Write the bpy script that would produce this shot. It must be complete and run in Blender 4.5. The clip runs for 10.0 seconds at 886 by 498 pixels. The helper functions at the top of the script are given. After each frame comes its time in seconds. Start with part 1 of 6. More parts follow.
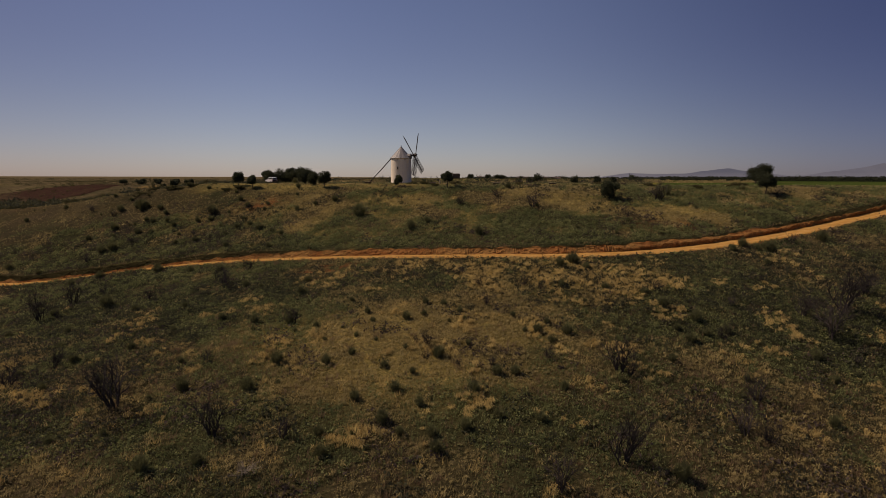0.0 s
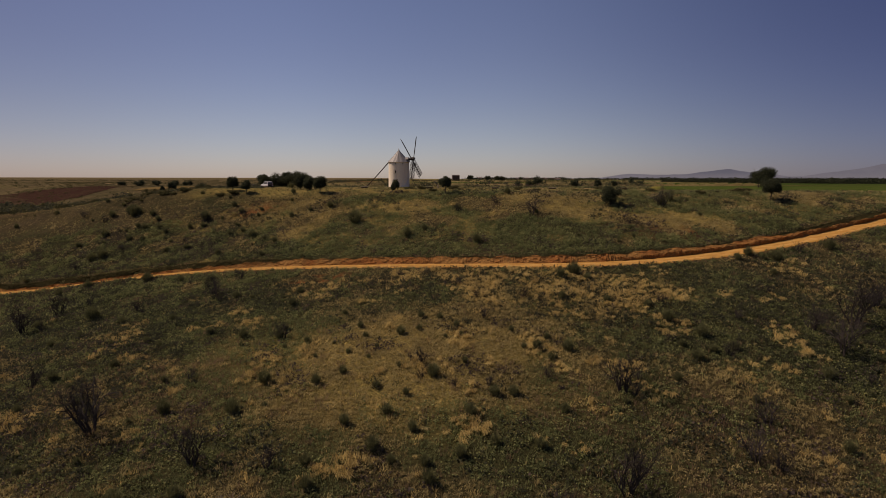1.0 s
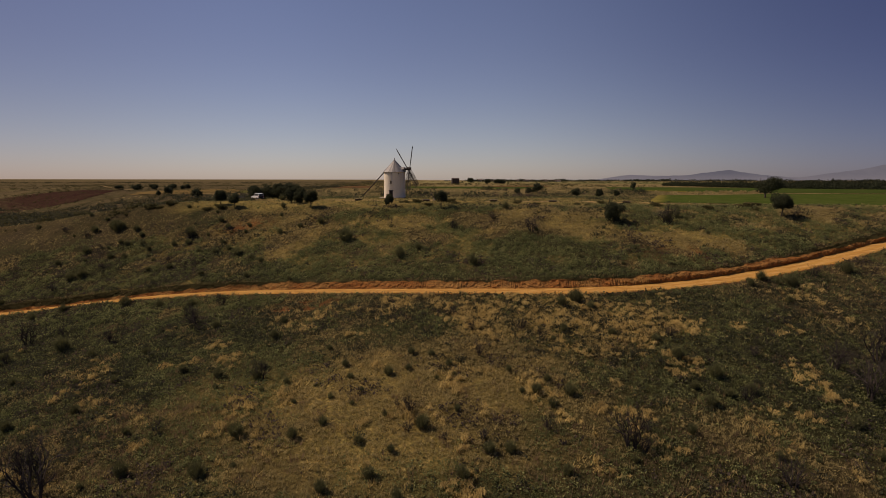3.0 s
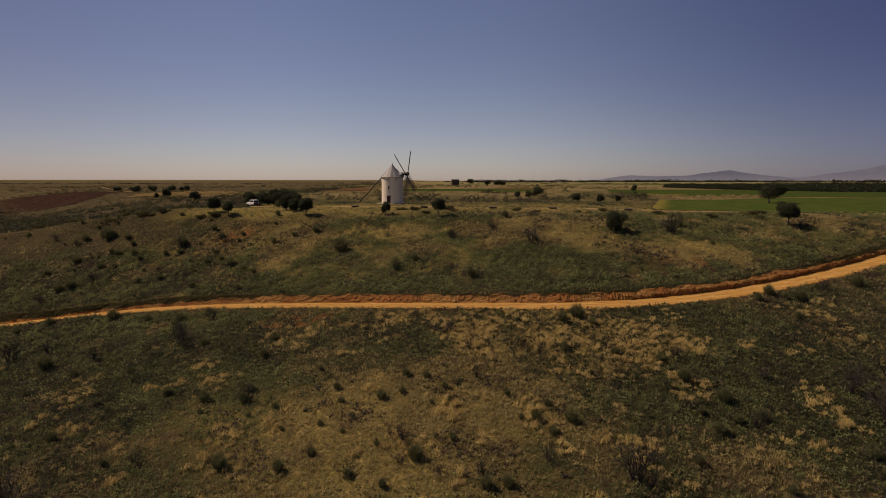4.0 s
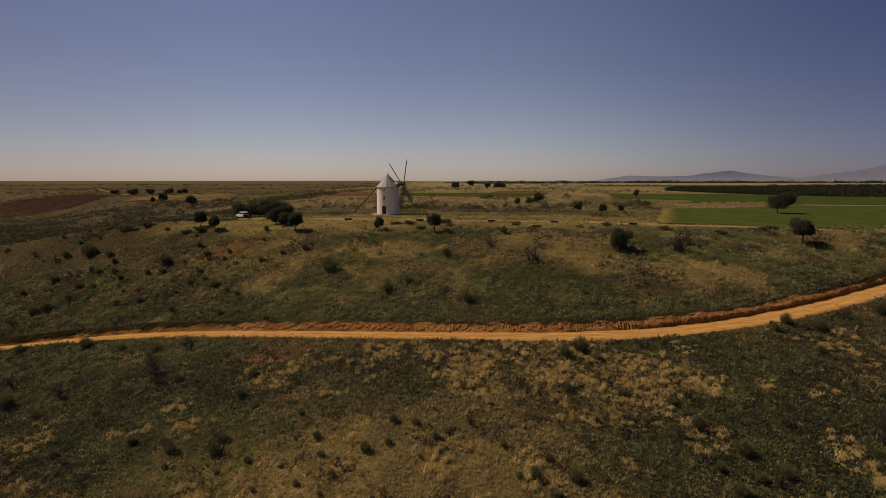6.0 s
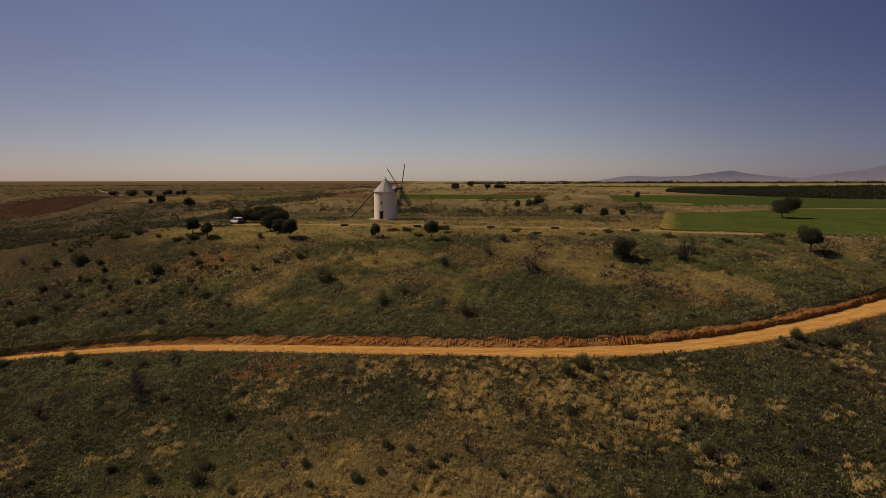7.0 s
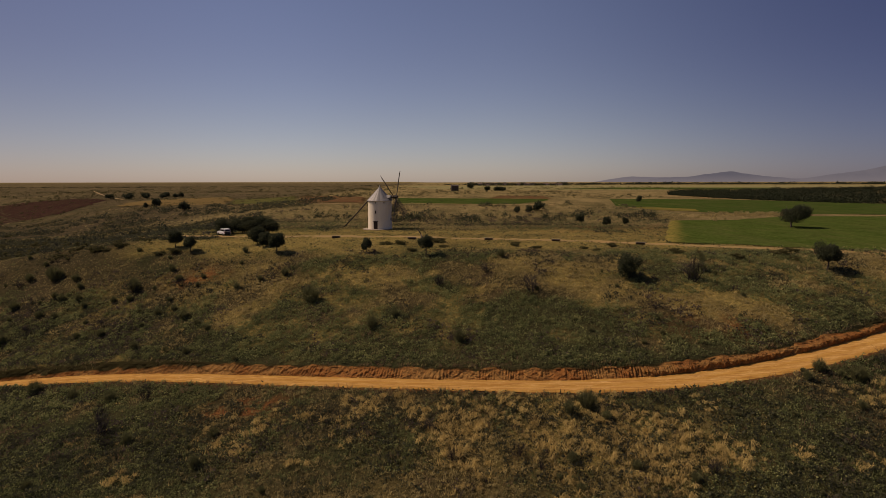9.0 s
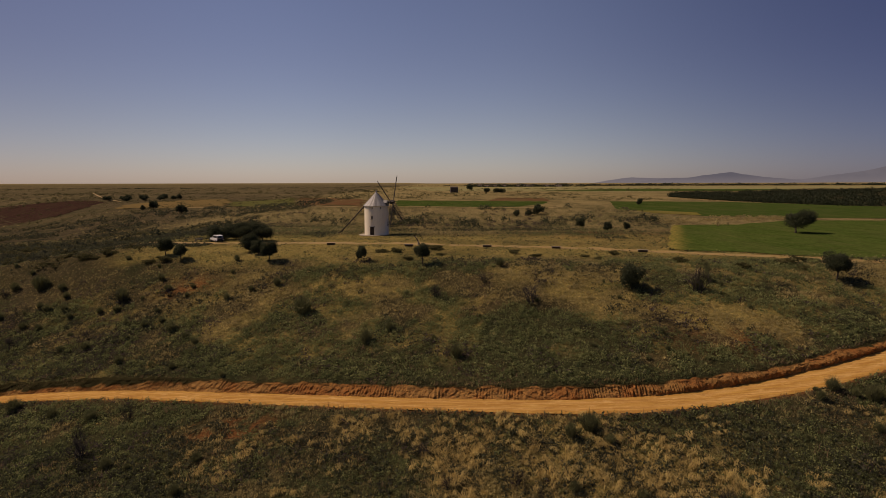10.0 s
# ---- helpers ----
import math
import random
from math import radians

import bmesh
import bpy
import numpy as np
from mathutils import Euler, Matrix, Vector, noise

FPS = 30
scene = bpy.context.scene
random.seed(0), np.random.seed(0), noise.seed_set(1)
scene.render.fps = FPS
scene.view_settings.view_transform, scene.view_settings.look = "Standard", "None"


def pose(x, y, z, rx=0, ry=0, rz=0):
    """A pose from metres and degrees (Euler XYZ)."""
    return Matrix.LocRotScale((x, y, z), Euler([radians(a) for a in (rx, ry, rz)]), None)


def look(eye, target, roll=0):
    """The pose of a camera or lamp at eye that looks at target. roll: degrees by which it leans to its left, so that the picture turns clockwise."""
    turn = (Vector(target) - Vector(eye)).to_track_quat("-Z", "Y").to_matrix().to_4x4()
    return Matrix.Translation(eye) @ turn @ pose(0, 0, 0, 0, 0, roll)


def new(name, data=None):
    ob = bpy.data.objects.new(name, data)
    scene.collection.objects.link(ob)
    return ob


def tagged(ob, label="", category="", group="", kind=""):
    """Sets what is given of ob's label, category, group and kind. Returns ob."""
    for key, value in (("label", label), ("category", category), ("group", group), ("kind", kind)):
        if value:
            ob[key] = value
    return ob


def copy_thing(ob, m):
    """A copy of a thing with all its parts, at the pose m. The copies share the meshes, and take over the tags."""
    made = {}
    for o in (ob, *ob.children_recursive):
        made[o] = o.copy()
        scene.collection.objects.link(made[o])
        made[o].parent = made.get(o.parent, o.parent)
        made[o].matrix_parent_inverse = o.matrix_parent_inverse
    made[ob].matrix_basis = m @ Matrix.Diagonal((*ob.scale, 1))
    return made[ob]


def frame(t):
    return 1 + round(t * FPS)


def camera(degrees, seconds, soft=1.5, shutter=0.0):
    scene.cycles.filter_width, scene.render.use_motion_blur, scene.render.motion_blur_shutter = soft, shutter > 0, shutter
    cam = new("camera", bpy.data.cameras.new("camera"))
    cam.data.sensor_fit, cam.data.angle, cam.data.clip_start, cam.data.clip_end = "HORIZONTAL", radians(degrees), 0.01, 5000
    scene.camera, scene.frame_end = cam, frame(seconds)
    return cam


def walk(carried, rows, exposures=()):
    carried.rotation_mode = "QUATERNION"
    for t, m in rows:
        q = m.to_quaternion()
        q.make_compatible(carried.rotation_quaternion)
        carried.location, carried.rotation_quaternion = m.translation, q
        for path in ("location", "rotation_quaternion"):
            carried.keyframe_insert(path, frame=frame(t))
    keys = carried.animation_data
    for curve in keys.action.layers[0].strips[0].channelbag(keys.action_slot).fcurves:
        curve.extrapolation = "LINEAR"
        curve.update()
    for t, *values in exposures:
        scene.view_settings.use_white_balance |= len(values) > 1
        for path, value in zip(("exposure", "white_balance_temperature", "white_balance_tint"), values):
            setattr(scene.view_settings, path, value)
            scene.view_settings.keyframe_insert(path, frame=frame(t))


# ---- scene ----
cam = camera(76.2, 10.0, soft=0.6)
# seconds, x, y, z, pitch, lean, yaw: a drone that glides forward and climbs
ROWS = [
    (0.0, 12.866, -180.134, 1.653, -7.173, -0.149, -0.107),
    (0.5, 13.112, -178.779, 2.105, -7.136, -0.134, -0.110),
    (1.0, 13.359, -177.412, 2.659, -7.102, -0.119, -0.109),
    (1.5, 13.605, -176.035, 3.292, -7.071, -0.105, -0.106),
    (2.0, 13.851, -174.646, 3.981, -7.045, -0.090, -0.100),
    (2.5, 14.096, -173.245, 4.708, -7.022, -0.075, -0.091),
    (3.0, 14.342, -171.834, 5.456, -7.003, -0.061, -0.080),
    (3.5, 14.587, -170.411, 6.210, -6.989, -0.046, -0.068),
    (4.0, 14.833, -168.977, 6.957, -6.977, -0.031, -0.054),
    (4.5, 15.078, -167.531, 7.687, -6.969, -0.017, -0.039),
    (5.0, 15.323, -166.074, 8.393, -6.963, -0.002, -0.024),
    (5.5, 15.568, -164.606, 9.069, -6.959, 0.013, -0.009),
    (6.0, 15.812, -163.127, 9.711, -6.956, 0.027, 0.005),
    (6.5, 16.057, -161.636, 10.319, -6.952, 0.042, 0.018),
    (7.0, 16.301, -160.134, 10.893, -6.946, 0.056, 0.029),
    (7.5, 16.546, -158.621, 11.437, -6.938, 0.071, 0.037),
    (8.0, 16.790, -157.096, 11.957, -6.924, 0.086, 0.041),
    (8.5, 17.034, -155.560, 12.460, -6.904, 0.100, 0.040),
    (9.0, 17.277, -154.013, 12.957, -6.876, 0.115, 0.035),
    (9.5, 17.521, -152.454, 13.460, -6.838, 0.130, 0.022),
    (10.0, 17.764, -150.885, 13.984, -6.786, 0.144, 0.003),
]
EXPOSURES = [(0.0, -0.63, 6850, 27.0), (1.0, -0.49, 6900, 27.5), (2.5, -0.50, 7000, 27.5), (5.0, -0.55, 7100, 27.5), (10.0, -0.56, 7250, 27.5)]
walk(cam, [(t, pose(x, y, z, 90 + pitch, lean, yaw)) for t, x, y, z, pitch, lean, yaw in ROWS], EXPOSURES)

# ---- sky and sun ----
SUN_ELEVATION = radians(49)
SUN_FROM = Vector((-math.cos(SUN_ELEVATION) * 0.95, math.cos(SUN_ELEVATION) * 0.31, math.sin(SUN_ELEVATION)))
world = bpy.data.worlds.new("sky")
scene.world = world
world.use_nodes = True
wn = world.node_tree.nodes
sky = wn.new("ShaderNodeTexSky")
sky.sky_type, sky.sun_disc = "NISHITA", False
sky.sun_elevation, sky.sun_rotation = SUN_ELEVATION, math.atan2(SUN_FROM.x, SUN_FROM.y)
sky.altitude, sky.air_density, sky.dust_density, sky.ozone_density = 0, 1.0, 0.3, 3.0
wn["Background"].inputs["Strength"].default_value = 0.08
haze = wn.new("ShaderNodeMix")
haze.data_type, haze.blend_type = "RGBA", "MULTIPLY"
haze.inputs[0].default_value, haze.inputs[7].default_value = 1.0, (1.045, 0.965, 1.03, 1)
world.node_tree.links.new(sky.outputs["Color"], haze.inputs[6])
way, split, low = wn.new("ShaderNodeTexCoord"), wn.new("ShaderNodeSeparateXYZ"), wn.new("ShaderNodeMapRange")
low.interpolation_type = "SMOOTHSTEP"
low.inputs["From Min"].default_value, low.inputs["From Max"].default_value = 0.0, 0.22
thin = wn.new("ShaderNodeMix")
thin.data_type = "RGBA"
thin.inputs[6].default_value, thin.inputs[7].default_value = (1.06, 1.13, 1.12, 1), (1, 1, 1, 1)
veil = wn.new("ShaderNodeMix")
veil.data_type, veil.blend_type = "RGBA", "MULTIPLY"
veil.inputs[0].default_value = 1.0
for a, b in ((way.outputs["Generated"], split.inputs[0]), (split.outputs["Z"], low.inputs["Value"]), (low.outputs["Result"], thin.inputs[0]), (haze.outputs[2], veil.inputs[6]), (thin.outputs[2], veil.inputs[7])):
    world.node_tree.links.new(a, b)
# the sky dims to both sides, partly standing in for lens vignetting, bluer eastward; horizon tinted
last = veil.outputs[2]
for axis, start, stop, far in (("X", 0.05, 0.75, (0.38, 0.40, 0.56, 1)), ("X", -0.20, -0.75, (0.66, 0.64, 0.67, 1)), ("Z", 0.12, 0.0, (0.99, 1.04, 1.12, 1))):
    ease, tint, dim = wn.new("ShaderNodeMapRange"), wn.new("ShaderNodeMix"), wn.new("ShaderNodeMix")
    ease.interpolation_type = "SMOOTHSTEP"
    ease.inputs["From Min"].default_value, ease.inputs["From Max"].default_value = start, stop
    tint.data_type, dim.data_type, dim.blend_type = "RGBA", "RGBA", "MULTIPLY"
    tint.inputs[6].default_value, tint.inputs[7].default_value, dim.inputs[0].default_value = (1, 1, 1, 1), far, 1.0
    for a, b in ((split.outputs[axis], ease.inputs["Value"]), (ease.outputs["Result"], tint.inputs[0]), (last, dim.inputs[6]), (tint.outputs[2], dim.inputs[7])):
        world.node_tree.links.new(a, b)
    last = dim.outputs[2]
world.node_tree.links.new(last, wn["Background"].inputs["Color"])
sun = new("sun", bpy.data.lights.new("sun", "SUN"))
sun.data.energy, sun.data.angle, sun.data.color = 5.0, radians(0.53), (1.0, 0.89, 0.70)
sun.matrix_world = look(SUN_FROM * 400, (0, 0, 0))


# ---- materials ----
class Shader:
    """A node material put together in a few calls."""

    def __init__(self, name, rough=0.9, metal=0.0, spec=0.3):
        self.m = bpy.data.materials.new(name)
        self.m.use_nodes = True
        self.t = self.m.node_tree
        self.b = self.t.nodes["Principled BSDF"]
        self.b.inputs["Roughness"].default_value = rough
        self.b.inputs["Metallic"].default_value = metal
        self.b.inputs["Specular IOR Level"].default_value = spec
        self.co = self.t.nodes.new("ShaderNodeTexCoord").outputs["Object"]

    def link(self, a, b):
        self.t.links.new(a, b)
        return self

    def world_place(self):
        self.co = self.t.nodes.new("ShaderNodeNewGeometry").outputs["Position"]
        return self

    def stretch(self, sx, sy, sz):
        n = self.t.nodes.new("ShaderNodeMapping")
        n.inputs["Scale"].default_value = (sx, sy, sz)
        self.link(self.co, n.inputs["Vector"])
        return n.outputs["Vector"]

    def noise(self, scale, detail=5.0, rough=0.6, co=None, lo=0.35, hi=0.65):
        n = self.t.nodes.new("ShaderNodeTexNoise")
        n.inputs["Scale"].default_value, n.inputs["Detail"].default_value, n.inputs["Roughness"].default_value = scale, detail, rough
        self.link(co or self.co, n.inputs["Vector"])
        r = self.t.nodes.new("ShaderNodeMapRange")
        r.inputs["From Min"].default_value, r.inputs["From Max"].default_value = lo, hi
        self.link(n.outputs["Fac"], r.inputs["Value"])
        return r.outputs["Result"]

    def attr(self, name):
        n = self.t.nodes.new("ShaderNodeAttribute")
        n.attribute_name = name
        return n.outputs["Fac"]

    def chance(self):
        return self.t.nodes.new("ShaderNodeObjectInfo").outputs["Random"]

    def island(self):
        return self.t.nodes.new("ShaderNodeNewGeometry").outputs["Random Per Island"]

    def mix(self, fac, a, b, blend="MIX"):
        n = self.t.nodes.new("ShaderNodeMix")
        n.data_type, n.blend_type = "RGBA", blend
        for value, slot in ((fac, n.inputs[0]), (a, n.inputs[6]), (b, n.inputs[7])):
            if isinstance(value, (int, float)):
                slot.default_value = value
            elif isinstance(value, tuple):
                slot.default_value = (*value, 1)
            else:
                self.link(value, slot)
        return n.outputs[2]

    def times(self, a, b):
        n = self.t.nodes.new("ShaderNodeMath")
        n.operation, n.use_clamp = "MULTIPLY", True
        for value, slot in ((a, n.inputs[0]), (b, n.inputs[1])):
            if isinstance(value, (int, float)):
                slot.default_value = value
            else:
                self.link(value, slot)
        return n.outputs[0]

    def done(self, colour, height=None, strength=0.4, distance=0.05):
        if isinstance(colour, tuple):
            self.b.inputs["Base Color"].default_value = (*colour, 1)
        else:
            self.link(colour, self.b.inputs["Base Color"])
        if height is not None:
            n = self.t.nodes.new("ShaderNodeBump")
            n.inputs["Strength"].default_value, n.inputs["Distance"].default_value = strength, distance
            self.link(height, n.inputs["Height"])
            self.link(n.outputs["Normal"], self.b.inputs["Normal"])
        return self.m


def two_tone(name, a, b, scale, c=None, scale2=None, rough=0.9, metal=0.0, spec=0.3, strength=0.4, distance=0.03, at_world=False):
    """Two colours in large blotches, a third in fine grain, and relief from the grain."""
    s = Shader(name, rough, metal, spec)
    if at_world:
        s.world_place()
    fine = s.noise(scale2 or scale * 9, 6, 0.7)
    colour = s.mix(s.noise(scale), a, b)
    colour = s.mix(s.times(fine, 0.6), colour, c or tuple(0.6 * v for v in a))
    return s.done(colour, fine, strength, distance)


def ground_material():
    s = Shader("rough_grassland", 1.0, spec=0.0).world_place()
    patch, fine, grain = s.noise(0.16, 6, 0.65), s.noise(1.7, 6, 0.75, None, 0.40, 0.60), s.noise(5.0, 5, 0.75, None, 0.42, 0.60)
    green = s.mix(fine, (0.032, 0.040, 0.018), (0.080, 0.088, 0.036))
    dry = s.mix(patch, (0.205, 0.156, 0.070), (0.124, 0.102, 0.050))
    dry = s.mix(s.times(fine, 0.7), dry, (0.040, 0.032, 0.012))
    wide, wider = s.noise(0.045, 6, 0.7, None, 0.42, 0.58), s.noise(0.011, 5, 0.65, s.stretch(1, 1.6, 1), 0.42, 0.6)
    colour = s.mix(s.attr("dry"), green, dry)
    colour = s.mix(s.times(wide, 0.45), colour, dry)
    colour = s.mix(s.times(wider, 0.30), colour, (0.052, 0.046, 0.018))
    steppe = s.mix(s.noise(0.4, 6, 0.7), (0.420, 0.312, 0.132), (0.280, 0.218, 0.094))
    steppe = s.mix(s.times(s.noise(0.035, 6, 0.75, s.stretch(1, 0.3, 1), 0.46, 0.6), 0.6), steppe, (0.115, 0.095, 0.044))
    colour = s.mix(s.attr("steppe"), colour, steppe)
    heath = s.mix(fine, (0.150, 0.108, 0.064), (0.070, 0.056, 0.032))
    heath = s.mix(s.times(s.noise(0.03, 7, 0.75, None, 0.44, 0.58), 0.8), heath, (0.045, 0.046, 0.024))
    heath = s.mix(s.times(s.noise(0.09, 7, 0.78, None, 0.52, 0.64), 0.8), heath, (0.190, 0.150, 0.072))
    colour = s.mix(s.attr("moor"), colour, heath)
    lawn = s.mix(fine, (0.520, 0.375, 0.118), (0.315, 0.250, 0.082))
    lawn = s.mix(s.times(patch, 0.40), lawn, (0.150, 0.138, 0.036))
    colour = s.mix(s.attr("short"), colour, lawn)
    soil = s.mix(grain, (0.34, 0.135, 0.045), (0.24, 0.105, 0.04))
    colour = s.mix(s.attr("soil"), colour, soil)
    colour = s.mix(s.times(grain, 0.5), colour, (0.020, 0.017, 0.008))
    return s.done(colour, fine, 0.9, 0.25)


def glowing(s, colour, share):
    """Thin leaves: part of the light that falls on one side comes out on the other."""
    s.done(colour)
    thin, both = s.t.nodes.new("ShaderNodeBsdfTranslucent"), s.t.nodes.new("ShaderNodeMixShader")
    both.inputs[0].default_value = share
    s.link(colour, thin.inputs["Color"])
    s.link(s.b.outputs["BSDF"], both.inputs[1])
    s.link(thin.outputs["BSDF"], both.inputs[2])
    s.link(both.outputs["Shader"], s.t.nodes["Material Output"].inputs["Surface"])
    return s.m


def blades(name, a, b, c):
    """Grass: tone runs from tuft to tuft; on herbs and domes it paints the lit tops."""
    s = Shader(name, 0.9, spec=0.05).world_place()
    colour = s.mix(s.attr("tone"), a, b)
    colour = s.mix(s.times(s.noise(0.25, 4), 0.65), colour, c)
    return glowing(s, colour, 0.4)


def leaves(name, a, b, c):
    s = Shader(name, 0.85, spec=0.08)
    # tone carries a painted lit top; chance varies the whole plant
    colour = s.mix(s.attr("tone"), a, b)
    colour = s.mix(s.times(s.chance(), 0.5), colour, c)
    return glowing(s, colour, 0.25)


def crop(name, a, b, c, furrow, weeds=0.45, margin=None):
    s = Shader(name, 1.0, spec=0.0).world_place()
    rows = s.noise(1.0, 3, 0.6, s.stretch(furrow, 0.06, 1), 0.3, 0.7)
    colour = s.mix(s.noise(0.035, 6, 0.6), a, b)
    colour = s.mix(s.times(rows, 0.8), colour, c)
    colour = s.mix(s.times(s.noise(0.16, 6, 0.75, None, 0.45, 0.6), 0.40), colour, tuple(0.55 * v for v in a))
    colour = s.mix(s.times(s.noise(0.06, 6, 0.75, s.stretch(1, 0.35, 1), 0.52, 0.68), 0.8 * weeds), colour, (0.17, 0.14, 0.045))
    colour = s.mix(s.times(s.noise(1.3, 6, 0.78, s.stretch(1, 0.4, 1)), 0.6), colour, tuple(0.42 * v for v in a))
    colour = s.mix(s.times(s.noise(1.0, 6, 0.75, s.stretch(0.10, 0.035, 1), 0.46, 0.6), weeds), colour, (0.115, 0.092, 0.038))
    if margin:
        streak = s.noise(1.0, 5, 0.8, s.stretch(2.2, 0.12, 1), 0.36, 0.62)
        colour = s.mix(s.times(s.attr("ripe"), streak), colour, margin)
    return s.done(colour, rows, 0.5, 0.12)


def road_material():
    s = Shader("packed_sandy_earth", 1.0, spec=0.0).world_place()
    fine = s.noise(6.0, 6, 0.7)
    streak = s.noise(1.0, 5, 0.7, s.stretch(0.10, 4.0, 1), 0.42, 0.60)
    colour = s.mix(s.noise(0.35, 5, 0.6), (0.45, 0.242, 0.050), (0.53, 0.305, 0.076))
    colour = s.mix(s.times(s.attr("rut"), 0.5), colour, (0.70, 0.44, 0.165))
    colour = s.mix(s.times(streak, 0.75), colour, (0.34, 0.160, 0.038))
    colour = s.mix(s.times(fine, 0.35), colour, (0.36, 0.165, 0.040))
    colour = s.mix(s.times(s.noise(1.1, 6, 0.75, s.stretch(0.35, 1.0, 1), 0.50, 0.66), 0.6), colour, (0.27, 0.125, 0.034))
    colour = s.mix(s.times(s.noise(1.6, 6, 0.8, s.stretch(0.3, 1.2, 1), 0.54, 0.68), 0.6), colour, (0.72, 0.47, 0.19))
    return s.done(colour, fine, 0.7, 0.06)


def bank_material():
    s = Shader("cut_red_earth", 1.0, spec=0.0).world_place()
    fine = s.noise(5.0, 6, 0.75)
    colour = s.mix(s.noise(0.22, 5, 0.6, None, 0.42, 0.6), (0.40, 0.160, 0.044), (0.46, 0.245, 0.074))
    colour = s.mix(s.times(fine, 0.6), colour, (0.17, 0.066, 0.022))
    colour = s.mix(s.times(s.noise(2.6, 5, 0.75, None, 0.44, 0.58), 0.6), colour, (0.115, 0.070, 0.030))
    # dark turf lip, plus shade on the bank's ends put into the colour
    colour = s.mix(s.attr("sod_and_shade"), colour, (0.040, 0.034, 0.014))
    return s.done(colour, fine, 0.9, 0.08)


def plaster_material():
    s = Shader("limewashed_plaster", 0.85, spec=0.2)
    streak = s.noise(1.0, 6, 0.65, s.stretch(2.6, 2.6, 0.22), 0.45, 0.75)
    fine = s.noise(14, 6, 0.7)
    colour = s.mix(s.times(streak, 0.35), (0.88, 0.785, 0.60), (0.64, 0.52, 0.37))
    colour = s.mix(s.times(s.noise(1.3, 5), 0.25), colour, (0.72, 0.63, 0.50))
    return s.done(colour, fine, 0.35, 0.02)


def roof_material():
    """Grey sheets, each weathered in its own way and streaked down the slope."""
    s = Shader("weathered_grey_roof_sheets", 0.6, 0.1, 0.4)
    streak, fine = s.noise(1.0, 5, 0.65, s.stretch(5.0, 5.0, 0.5), 0.38, 0.66), s.noise(11, 6, 0.7)
    colour = s.mix(s.chance(), (0.50, 0.47, 0.41), (0.19, 0.18, 0.165))
    colour = s.mix(s.times(streak, 0.55), colour, (0.17, 0.16, 0.15))
    colour = s.mix(s.times(fine, 0.35), colour, (0.15, 0.14, 0.13))
    return s.done(colour, fine, 0.4, 0.02)


